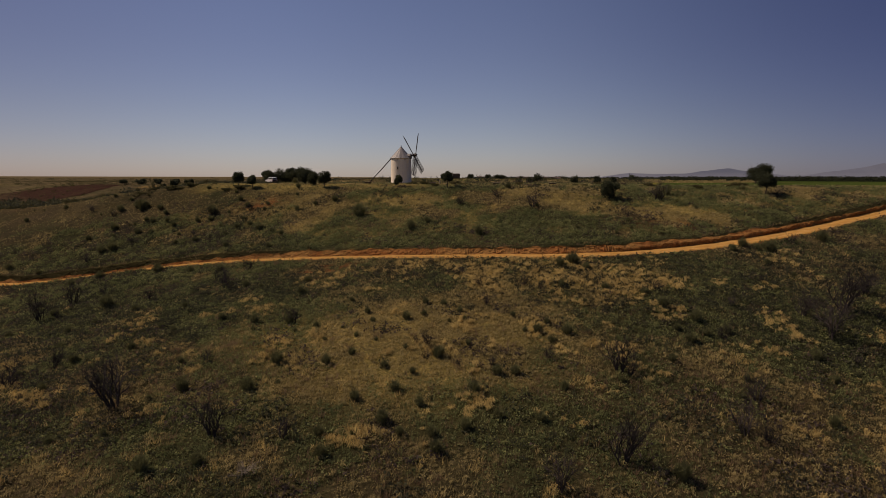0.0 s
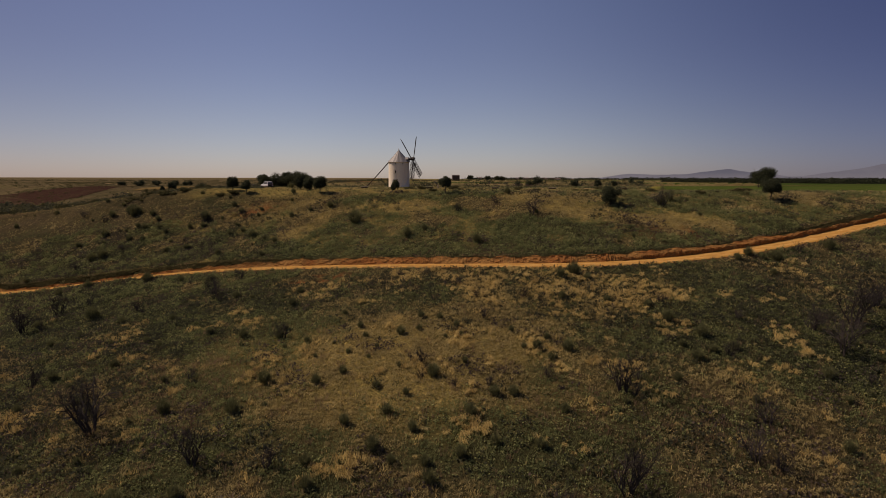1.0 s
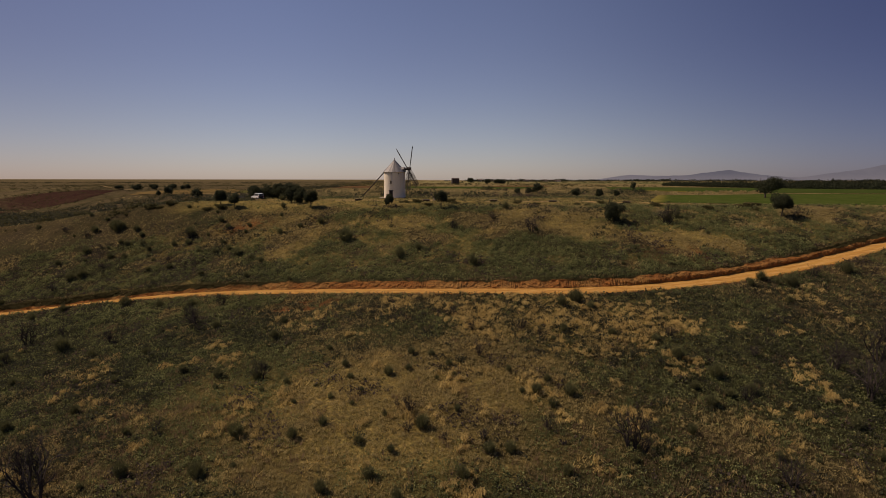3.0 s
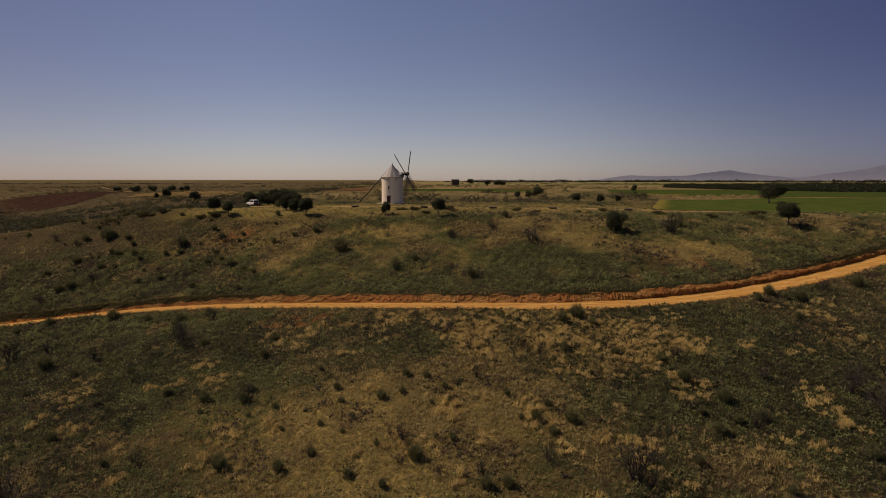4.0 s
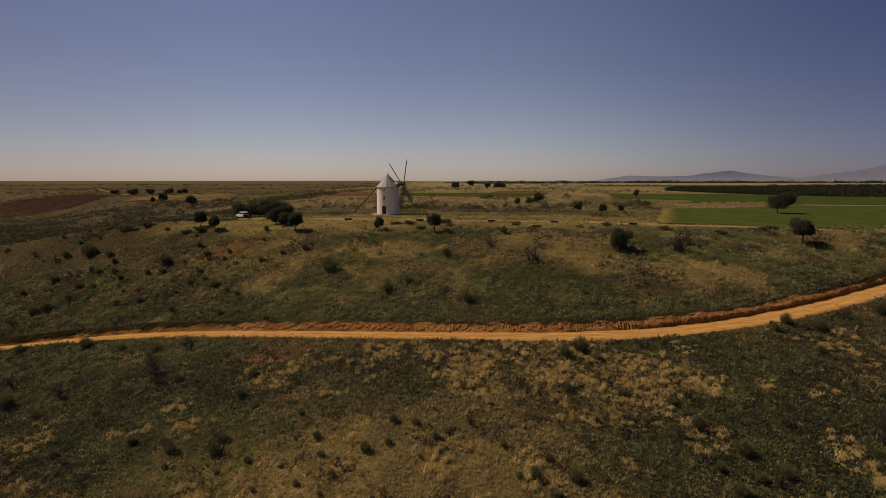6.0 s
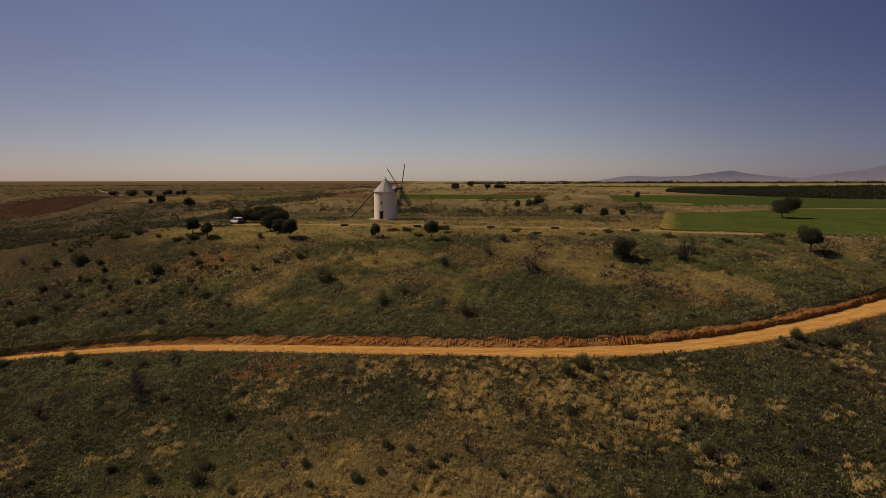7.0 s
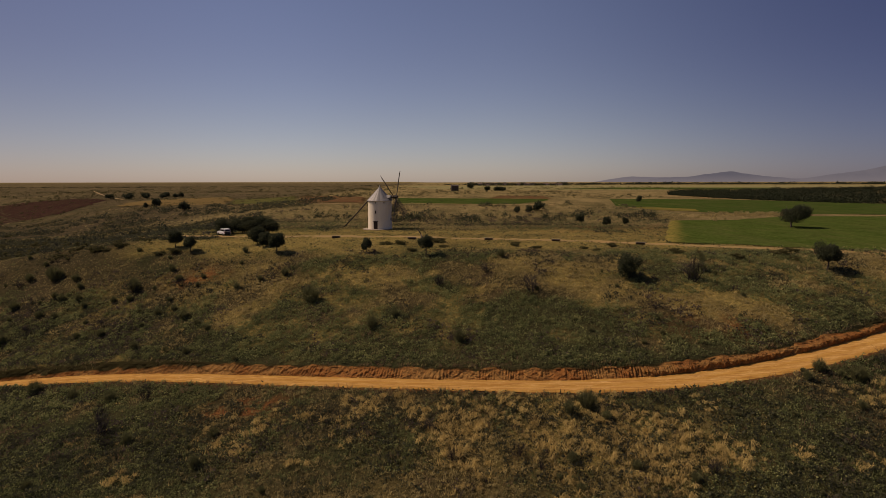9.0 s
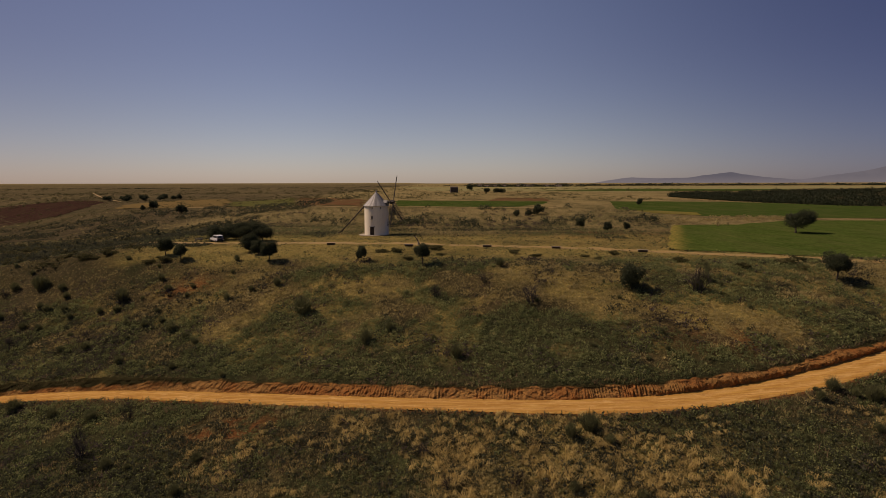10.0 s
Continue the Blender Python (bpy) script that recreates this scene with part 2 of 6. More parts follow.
MAT = {
    "ground": ground_material(),
    "dry": blades("dry_grass_blades", (0.54, 0.430, 0.180), (0.37, 0.302, 0.128), (0.25, 0.202, 0.090)),
    "pale": blades("pale_tussock_blades", (0.74, 0.565, 0.215), (0.55, 0.410, 0.155), (0.38, 0.280, 0.108)),
    "green": blades("green_grass_blades", (0.150, 0.180, 0.068), (0.300, 0.300, 0.128), (0.095, 0.112, 0.048)),
    "brown_heath": blades("brown_heath_twigs", (0.092, 0.070, 0.054), (0.150, 0.116, 0.088), (0.056, 0.046, 0.037)),
    "brown": blades("withered_brown_blades", (0.25, 0.165, 0.090), (0.16, 0.110, 0.066), (0.30, 0.21, 0.12)),
    "herb": blades("leafy_green_herbs", (0.135, 0.165, 0.062), (0.380, 0.370, 0.145), (0.095, 0.112, 0.046)),
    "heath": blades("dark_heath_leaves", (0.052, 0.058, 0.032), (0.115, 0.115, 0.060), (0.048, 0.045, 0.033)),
    "road": road_material(),
    "bank": bank_material(),
    "track": two_tone("worn_sandy_track", (0.33, 0.205, 0.060), (0.28, 0.185, 0.056), 0.3, (0.21, 0.145, 0.050), 1.6, at_world=True),
    "crop": crop("green_cereal", (0.042, 0.078, 0.013), (0.060, 0.092, 0.017), (0.102, 0.120, 0.030), 1.6, 0.16, (0.270, 0.195, 0.050)),
    "crop_far": crop("far_green_cereal", (0.036, 0.070, 0.013), (0.052, 0.082, 0.016), (0.068, 0.090, 0.022), 0.7, 0.2),
    "ploughed": crop("ploughed_red_soil", (0.058, 0.028, 0.022), (0.046, 0.023, 0.018), (0.036, 0.020, 0.016), 0.9, 0.14),
    "red_soil": crop("red_soil", (0.170, 0.082, 0.038), (0.145, 0.074, 0.035), (0.120, 0.076, 0.036), 0.9),
    "stubble": crop("orange_stubble", (0.235, 0.150, 0.058), (0.200, 0.135, 0.052), (0.150, 0.115, 0.044), 0.5),
    # the crowns' shade is put into this floor's dark colour
    "wood_floor": crop("shaded_leaf_litter", (0.050, 0.042, 0.022), (0.038, 0.034, 0.018), (0.030, 0.028, 0.015), 0.4),
    "olive": crop("olive_young_crop", (0.105, 0.112, 0.032), (0.088, 0.100, 0.027), (0.135, 0.118, 0.040), 0.6),
    "far_straw": crop("far_pale_straw", (0.35, 0.295, 0.132), (0.28, 0.250, 0.110), (0.22, 0.208, 0.084), 0.2),
    "yellowing": crop("yellowing_crop", (0.25, 0.185, 0.045), (0.17, 0.150, 0.034), (0.10, 0.110, 0.024), 2.2),
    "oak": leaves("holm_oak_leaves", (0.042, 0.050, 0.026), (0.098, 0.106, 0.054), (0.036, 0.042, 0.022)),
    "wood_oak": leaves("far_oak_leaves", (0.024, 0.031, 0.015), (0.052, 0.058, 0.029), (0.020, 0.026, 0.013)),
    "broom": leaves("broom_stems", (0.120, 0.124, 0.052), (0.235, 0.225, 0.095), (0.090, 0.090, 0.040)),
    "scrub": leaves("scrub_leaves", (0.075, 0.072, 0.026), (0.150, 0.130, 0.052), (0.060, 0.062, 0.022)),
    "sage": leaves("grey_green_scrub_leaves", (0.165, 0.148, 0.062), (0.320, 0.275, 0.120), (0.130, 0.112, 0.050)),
    "bark": two_tone("dark_bark", (0.085, 0.066, 0.048), (0.055, 0.043, 0.033), 2, scale2=20),
    "twig": two_tone("burnt_dark_twigs", (0.042, 0.032, 0.026), (0.065, 0.050, 0.040), 3, (0.022, 0.018, 0.015), 20),
    "pale_twig": two_tone("bleached_twigs", (0.30, 0.25, 0.18), (0.22, 0.18, 0.13), 3, scale2=20),
    "plaster": plaster_material(),
    "zinc": roof_material(),
    "wood": two_tone("tarred_wood", (0.040, 0.031, 0.025), (0.060, 0.047, 0.038), 1.5, (0.022, 0.018, 0.015), 18, 0.75),
    "door": two_tone("dark_door_boards", (0.060, 0.040, 0.028), (0.045, 0.030, 0.022), 2.0, (0.028, 0.02, 0.015), 16, 0.7),
    "iron": two_tone("rusty_iron", (0.05, 0.042, 0.04), (0.08, 0.05, 0.036), 3, scale2=20, rough=0.6, metal=0.6),
    "stone": two_tone("pale_stone_slab", (0.40, 0.335, 0.25), (0.32, 0.27, 0.20), 0.8, (0.22, 0.18, 0.14), 8),
    "dark_stone": two_tone("brown_stone", (0.105, 0.066, 0.036), (0.075, 0.048, 0.028), 0.9, (0.04, 0.030, 0.02), 8),
    "brick": two_tone("old_adobe", (0.090, 0.068, 0.050), (0.070, 0.054, 0.042), 0.4, (0.05, 0.038, 0.03), 3),
    "tile_roof": two_tone("old_roof_tiles", (0.140, 0.088, 0.066), (0.115, 0.076, 0.060), 0.5, scale2=4),
    "white_wall": two_tone("far_white_wall", (0.42, 0.38, 0.33), (0.34, 0.31, 0.27), 0.3, scale2=3),
    "car_paint": two_tone("dusty_white_car_paint", (0.78, 0.77, 0.74), (0.70, 0.68, 0.64), 1.2, (0.6, 0.57, 0.52), 14, 0.3, 0.0, 0.5, 0.05),
    "tyre": two_tone("tyre_rubber", (0.025, 0.025, 0.025), (0.035, 0.033, 0.031), 5, rough=0.85),
    "trim": two_tone("black_plastic", (0.03, 0.03, 0.031), (0.04, 0.04, 0.04), 4, rough=0.5),
    "rim": two_tone("steel_rim", (0.45, 0.45, 0.45), (0.38, 0.38, 0.38), 6, rough=0.35, metal=0.8),
    "lamp_red": two_tone("red_lamp", (0.35, 0.02, 0.015), (0.28, 0.02, 0.015), 5, rough=0.25),
}
_glass = Shader("dark_car_glass", 0.06, spec=0.6)
MAT["glass"] = _glass.done((0.018, 0.021, 0.024))


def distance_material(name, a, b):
    """A far mountain as a glowing sheet: light scattered by the air in front is its colour."""
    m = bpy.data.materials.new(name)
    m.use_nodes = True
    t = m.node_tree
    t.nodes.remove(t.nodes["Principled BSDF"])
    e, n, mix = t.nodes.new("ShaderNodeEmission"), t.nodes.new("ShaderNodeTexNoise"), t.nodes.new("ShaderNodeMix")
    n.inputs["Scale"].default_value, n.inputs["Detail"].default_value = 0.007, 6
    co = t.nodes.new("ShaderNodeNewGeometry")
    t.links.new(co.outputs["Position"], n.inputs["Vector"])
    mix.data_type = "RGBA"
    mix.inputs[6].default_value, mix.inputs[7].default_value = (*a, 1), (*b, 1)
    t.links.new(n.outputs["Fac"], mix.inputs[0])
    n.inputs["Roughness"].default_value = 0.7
    # paler towards the foot: thicker haze put into the emission
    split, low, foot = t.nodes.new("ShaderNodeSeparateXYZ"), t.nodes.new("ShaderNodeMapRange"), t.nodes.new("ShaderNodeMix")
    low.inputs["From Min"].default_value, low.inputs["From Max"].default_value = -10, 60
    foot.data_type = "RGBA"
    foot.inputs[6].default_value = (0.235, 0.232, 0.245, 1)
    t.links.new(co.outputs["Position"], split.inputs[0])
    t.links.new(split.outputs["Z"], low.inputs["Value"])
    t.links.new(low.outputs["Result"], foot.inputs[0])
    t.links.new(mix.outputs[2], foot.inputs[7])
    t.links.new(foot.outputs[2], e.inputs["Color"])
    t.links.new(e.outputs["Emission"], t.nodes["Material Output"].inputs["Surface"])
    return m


# ---- mesh helpers ----
class Soup:
    """Vertices and faces of one mesh, gathered shape by shape."""

    def __init__(self):
        self.v, self.f = [], []

    def add(self, verts, faces):
        n = len(self.v)
        self.v += [tuple(p) for p in verts]
        self.f += [tuple(n + i for i in face) for face in faces]
        return self

    def box(self, lo, hi, m=None):
        c = [Vector((x, y, z)) for x in (lo[0], hi[0]) for y in (lo[1], hi[1]) for z in (lo[2], hi[2])]
        if m is not None:
            c = [m @ p for p in c]
        return self.add(c, [(0, 1, 3, 2), (4, 6, 7, 5), (0, 4, 5, 1), (2, 3, 7, 6), (0, 2, 6, 4), (1, 5, 7, 3)])

    def slab(self, lo, hi, bevel, m=None):
        """A box with chamfered edges."""
        bm = bmesh.new()
        bmesh.ops.create_cube(bm, size=1)
        for v in bm.verts:
            v.co = Vector([(lo[k] + hi[k]) / 2 + v.co[k] * (hi[k] - lo[k]) for k in range(3)])
        bmesh.ops.bevel(bm, geom=bm.edges[:], offset=bevel, segments=1, affect="EDGES")
        bm.verts.index_update()
        verts = [m @ v.co if m is not None else v.co.copy() for v in bm.verts]
        self.add(verts, [[v.index for v in f.verts] for f in bm.faces])
        bm.free()
        return self

    def tube(self, path, radii, sides=6, cap=True):
        path = [Vector(p) for p in path]
        rings = []
        for k, p in enumerate(path):
            way = (path[min(k + 1, len(path) - 1)] - path[max(k - 1, 0)]).normalized()
            a = way.orthogonal().normalized()
            b = way.cross(a)
            rings += [p + radii[k] * (a * math.cos(2 * math.pi * s / sides) + b * math.sin(2 * math.pi * s / sides)) for s in range(sides)]
        faces = [(k * sides + s, k * sides + (s + 1) % sides, (k + 1) * sides + (s + 1) % sides, (k + 1) * sides + s) for k in range(len(path) - 1) for s in range(sides)]
        if cap:
            faces += [tuple(range(sides))[::-1], tuple((len(path) - 1) * sides + s for s in range(sides))]
        return self.add(rings, faces)

    def spin(self, profile, sides=48, axis=Matrix.Identity(4)):
        """A profile of (radius, height) turned about z."""
        v = [axis @ Vector((r * math.cos(2 * math.pi * s / sides), r * math.sin(2 * math.pi * s / sides), z)) for r, z in profile for s in range(sides)]
        f = [(k * sides + s, k * sides + (s + 1) % sides, (k + 1) * sides + (s + 1) % sides, (k + 1) * sides + s) for k in range(len(profile) - 1) for s in range(sides)]
        f += [tuple(range(sides))[::-1], tuple((len(profile) - 1) * sides + s for s in range(sides))]
        return self.add(v, f)

    def mesh(self, name, material, smooth=False):
        me = bpy.data.meshes.new(name)
        me.from_pydata(self.v, [], self.f)
        me.materials.append(material)
        me.polygons.foreach_set("use_smooth", [smooth] * len(me.polygons))
        me.update()
        return me


def array_mesh(name, verts, faces, material, smooth=False, **values):
    """A mesh from numpy arrays: verts n x 3, faces m x 3 or m x 4, and float values for the points."""
    me = bpy.data.meshes.new(name)
    k = faces.shape[1]
    me.vertices.add(len(verts))
    me.vertices.foreach_set("co", np.ascontiguousarray(verts, np.float32).ravel())
    me.loops.add(faces.size)
    me.loops.foreach_set("vertex_index", np.ascontiguousarray(faces, np.int32).ravel())
    me.polygons.add(len(faces))
    me.polygons.foreach_set("loop_start", np.arange(0, faces.size, k, dtype=np.int32))
    me.polygons.foreach_set("loop_total", np.full(len(faces), k, np.int32))
    me.polygons.foreach_set("use_smooth", np.full(len(faces), smooth))
    for key, value in values.items():
        me.attributes.new(key, "FLOAT", "POINT").data.foreach_set("value", np.ascontiguousarray(value, np.float32))
    me.update(calc_edges=True)
    me.validate()
    me.materials.append(material)
    return me


def part(name, shape, material, parent, label="", smooth=False):
    """One mesh object under a thing or under a part."""
    me = shape if isinstance(shape, bpy.types.Mesh) else shape.mesh(name, material, smooth)
    ob = new(name, me)
    ob.parent = parent
    return tagged(ob, label)


def grid_faces(rows, cols):
    i = np.arange(rows - 1)[:, None] * cols + np.arange(cols - 1)[None]
    return np.stack([i, i + 1, i + cols + 1, i + cols], -1).reshape(-1, 4)


# ---- the lie of the land ----
_lattice = np.random.RandomState(7).rand(8, 256, 256)


def blotch(x, y, size, layer=0):
    """Smooth random values from 0 to 1, with blotches of that many metres."""
    x, y = np.asarray(x, float) / size + 100.3, np.asarray(y, float) / size + 100.7
    i, j = np.floor(x).astype(int), np.floor(y).astype(int)
    u, v = x - i, y - j
    u, v = u * u * (3 - 2 * u), v * v * (3 - 2 * v)
    g = _lattice[layer]
    at = lambda a, b: g[(i + a) % 256, (j + b) % 256]
    return (at(0, 0) * (1 - u) + at(1, 0) * u) * (1 - v) + (at(0, 1) * (1 - u) + at(1, 1) * u) * v


def fbm(x, y, size, layer=0):
    return (blotch(x, y, size, layer) + 0.5 * blotch(x, y, size / 2.1, layer + 1) + 0.25 * blotch(x, y, size / 4.3, layer + 2)) / 1.75


def eased(v, lo, hi, k=8.0):
    v = lo + np.logaddexp(0, (v - lo) / k) * k
    return hi - np.logaddexp(0, (hi - v) / k) * k


def soft_step(t):
    t = np.clip(t, 0, 1)
    return t * t * (3 - 2 * t)


def west_drop(x, y):
    """West of the hilltop the land falls into a side valley and rises again to a lower plain."""
    slope = (7.0 - 12.0 * soft_step((y - 900) / 2600)) * soft_step((-46 - x) / (58 + 0.25 * np.clip(y - 50, 0, 1200))) * soft_step((y + 55) / 30)
    middle = 140 + 1.1 * np.clip(-x - 196, 0, 400)
    return slope + np.clip((-x - 95) / 13, 0, 15) * np.exp(-(((y - middle) / 85) ** 2)) * soft_step((y + 60) / 60)


def hill(x, y):
    """The flat top at height 0, and the hillside that falls from it towards the valley."""
    u, v = eased(np.asarray(x, float), -70, 90) / 50, (eased(np.asarray(y, float), -150, -20) + 95) / 50
    q = -12.67 + 4.25 * u + 9.05 * v - 2.46 * u * u + 3.13 * u * v + 3.27 * v * v + 0.36 * u**3 + 0.56 * u * u * v - 3.5 * u * v * v + 2.64 * v**3
    x, y = np.asarray(x, float), np.asarray(y, float)
    dip = 2.4 * np.exp(-(((y - 72) / 36) ** 2)) * np.clip((78 - x) / 25, 0, 1) * np.clip((x + 330) / 60, 0, 1)
    return -np.logaddexp(0, -q / 1.2) * 1.2 - dip - west_drop(x, y)


def spline(knots):
    """y over x, smoothly through the knots."""
    kx, ky = np.array(knots, float).T
    slope = np.gradient(ky, kx)

    def at(x):
        x = np.asarray(x, float)
        i = np.clip(np.searchsorted(kx, x) - 1, 0, len(kx) - 2)
        h = kx[i + 1] - kx[i]
        s = (x - kx[i]) / h
        inside = (2 * s**3 - 3 * s**2 + 1) * ky[i] + (s**3 - 2 * s**2 + s) * h * slope[i] + (3 * s**2 - 2 * s**3) * ky[i + 1] + (s**3 - s**2) * h * slope[i + 1]
        return np.where(x < kx[0], ky[0] + (x - kx[0]) * slope[0], np.where(x > kx[-1], ky[-1] + (x - kx[-1]) * slope[-1], inside))

    return at


road_edge = spline([(-150, -60), (-110, -66), (-72, -73.5), (-46, -77.6), (-25.5, -82), (-10.9, -85.8), (0.7, -88.5), (18, -91.6), (34, -93.3), (41.6, -93.1), (50.3, -91.9), (58.4, -90), (70, -86.3), (94, -76.3), (125, -62), (160, -46)])
road_width = spline([(-150, 2.4), (-46, 2.6), (0, 3.0), (18, 3.1), (36, 3.8), (60, 3.9), (95, 3.6), (160, 3.4)])


def road_cos(x):
    return 1 / np.sqrt(1 + ((road_edge(x + 0.5) - road_edge(x - 0.5))) ** 2)


def road_height(x):
    return (hill(x, road_edge(x)) + hill(x - 4, road_edge(x - 4)) + hill(x + 4, road_edge(x + 4))) / 3 - 0.05


def relief(x, y):
    near = np.clip((20 - y) / 30, 0, 1) * np.clip((75 - x) / 10 + np.clip((-50 - y) / 5, 0, 9), 0, 1)
    return near * (0.35 * (fbm(x, y, 9, 0) - 0.5) + 0.42 * (fbm(x, y, 1.9, 3) - 0.5))


def bank_width(x):
    """How far the cut bank reaches up the slope: less where the road bends away to the east."""
    return 2.1 - 1.0 * np.clip((np.asarray(x, float) - 36) / 14, 0, 1)


def land(x, y):
    """The height of the ground sheet, with the road's cutting in it."""
    x, y = np.asarray(x, float), np.asarray(y, float)
    h = hill(x, y) + relief(x, y)
    zr, w = road_height(x), road_width(x)
    u = (y - road_edge(x)) * road_cos(x)
    bed = np.where(u < 0, zr - 0.03 + (h - zr + 0.03) * np.clip(-u / 2.2, 0, 1) ** 0.8, np.where(u < w + 0.15, zr - 0.25, zr - 0.25 + (h - zr + 0.25) * np.clip((u - w - 0.15) / (bank_width(x) - 0.15), 0, 1)))
    return np.where((u > -2.2) & (u < w + bank_width(x)), bed, h)


MILL_TRACK = [(-60, -18), (-40, -20.5), (-19.2, -21.6), (-4, -21.6), (7, -23.4), (26, -27.2), (43.6, -31.9), (61, -39.2), (83.3, -48), (97.6, -54), (130, -66), (180, -86)]
mill_track_line = spline(MILL_TRACK)


def on_track(x, y):
    return (np.abs(y - mill_track_line(x)) < 1.7) & (x > -60)


def in_crop(x, y):
    """Inside the green field east of the windmill."""
    return ((x - 64.2) * 64 - (y + 35.5) * 25.8 > 20) & (y > -0.40 * x - 10) & (y < 60)


def bump(x, y, cx, cy, rx, ry):
    return np.exp(-(((x - cx) / rx) ** 2 + ((y - cy) / ry) ** 2))


def dryness(x, y):
    """0: fresh green, 1: straw."""
    d = 0.42 + 2.0 * (fbm(x, y, 24, 0) - 0.5) + 1.9 * (fbm(x, y, 5, 3) - 0.5)
    d += 0.95 * bump(x, y, 8, -119, 17, 11) + 0.05 * bump(x, y, 38, -131, 14, 7) + 0.75 * bump(x, y, 33, -102, 11, 7) + 0.50 * bump(x, y, 52, -76, 8, 5)
    d += 0.30 * bump(x, y, -25, -58, 22, 8) + 0.85 * bump(x, y, 0, -28, 60, 14) + 0.55 * bump(x, y, 78, -62, 22, 8) + 0.45 * bump(x, y, 58.7, -75, 9, 4) + 0.35 * bump(x, y, -2, -57, 7, 3) - 0.15 * bump(x, y, -50, -64, 25, 12)
    d -= 0.65 * bump(x, y, 18, -79, 30, 8) + 0.45 * bump(x, y, 48, -110, 18, 11) + 0.40 * bump(x, y, -35, -98, 22, 9) + 0.35 * bump(x, y, 24, -54, 24, 5) + 0.45 * bump(x, y, 34, -74, 16, 6)
    d -= 0.55 * bump(x, y, 20, -132, 9, 6) + 0.45 * bump(x, y, 36, -126, 10, 7) + 0.3 * bump(x, y, 50, -117, 12, 8) + 0.45 * bump(x, y, -60, 5, 40, 25) + 0.1 * bump(x, y, 40, 14, 60, 6) - 0.35 * bump(x, y, 25, 45, 80, 30)
    d = 0.5 + (d - 0.5) * (1 + 0.9 * np.clip((y + 92) / 4, 0, 1) * np.clip((-44 - y) / 6, 0, 1))
    return np.clip(d, 0, 1)


def shortness(x, y):
    """Grazed golden turf on the flat hilltop."""
    s = np.clip((y + 50 + 7 * (fbm(x, y, 9, 2) - 0.5)) / 5, 0, 1) * np.clip((2 - y + 12 * (fbm(x, y, 14, 1) - 0.5)) / 10, 0, 1)
    s = s * np.clip((x + 53 + 12 * (fbm(x, y, 12, 3) - 0.5)) / 9, 0.0, 1) * np.clip((y + 44 + 1.2 * np.clip(x + 32, 0, 40) + 6 * (fbm(x, y, 6, 1) - 0.5)) / 4, 0, 1) * np.clip(1.5 * fbm(x, y, 7, 4) + 0.1, 0, 1)
    turf = np.clip((fbm(x, y, 7, 5) - 0.47 + 0.10 * bump(x, y, 0, -56, 12, 5) + 0.12 * bump(x, y, 58, -74, 10, 5) + 0.08 * bump(x, y, 38, -67, 9, 5) + 0.05 * bump(x, y, -25, -62, 18, 8)) / 0.07, 0, 1)
    s = s + 0.75 * turf * np.clip(2.4 * fbm(x, y, 1.8, 3) - 0.6, 0, 1) * np.clip((y + 84) / 6, 0, 1) * np.clip((-46 - y) / 6, 0, 1) * np.clip((x + 55) / 20, 0, 1)
    gold = 0.9 * bump(x, y, -1, -58, 9, 3.5) + 0.7 * bump(x, y, 33, -60, 8, 3) + 0.8 * bump(x, y, 57, -72, 8, 5) + 0.6 * bump(x, y, 40, -66, 6, 3) + 1.25 * bump(x, y, 12, -119, 12, 9) + 0.9 * bump(x, y, -3, -117, 10, 6) + 0.6 * bump(x, y, 6, -128, 9, 5) + 1.3 * bump(x, y, 33, -102, 12, 7)
    s = s + np.clip(gold, 0, 1) * np.clip(1.7 * fbm(x, y, 3, 2) - 0.15, 0, 1)
    return np.clip(s + 0.3 * bump(x, y, 78, -54, 18, 4) * blotch(x, y, 4, 3), 0, 1)


def steppe(x, y):
    """Thin brown pasture in the hollow behind the hilltop and on the plain."""
    s = np.clip((y - 2 + 14 * (fbm(x, y, 16, 4) - 0.5)) / 14, 0, 1) * np.clip((x + 62 + 30 * (fbm(x, y, 20, 1) - 0.5) + 1.2 * np.clip(y - 80, 0, 200) + 20 * np.clip(y - 260, 0, 900)) / 25, 0, 1)
    s = s * (1 - 0.65 * np.clip((-120 - x) / 120, 0, 1) * np.clip((700 - y) / 300, 0, 1))
    green = 0.6 * bump(x, y, 25, 17, 35, 5) + 0.7 * bump(x, y, -45, 18, 20, 18)
    return np.clip(0.95 * s - green, 0, 1) * np.clip(0.45 + 0.9 * fbm(x, y, 8, 2), 0, 1)


def moor(x, y):
    """Dark brown heath ground on the western slopes and the plain behind them."""
    slope = 0.75 * np.clip((-30 - x) / 35, 0, 1) * np.clip((20 - y) / 40, 0, 1) * np.clip((y + 125) / 25, 0, 1) * np.clip(1.8 * fbm(x, y, 6, 3) - 0.2, 0, 1)
    slope = slope + 0.6 * bump(x, y, 80, -62, 24, 8) * np.clip(2.2 * fbm(x, y, 5, 4) - 0.2, 0, 1) + 0.9 * bump(x, y, 55, -76, 9, 5) * np.clip(2.2 * fbm(x, y, 3, 1) - 0.3, 0, 1) + 0.6 * bump(x, y, 1, -70, 7, 3) + 0.5 * bump(x, y, -22, -62, 16, 7) * np.clip(2 * fbm(x, y, 4, 2) - 0.3, 0, 1)
    plain = 0.85 * np.clip((-95 - x) / 60, 0, 1) * np.clip((y - 30) / 60, 0, 1) * np.clip((4200 - y) / 2000, 0, 1) * np.clip(0.5 + fbm(x, y, 60, 2), 0, 1)
    return np.clip(slope + plain, 0, 1)


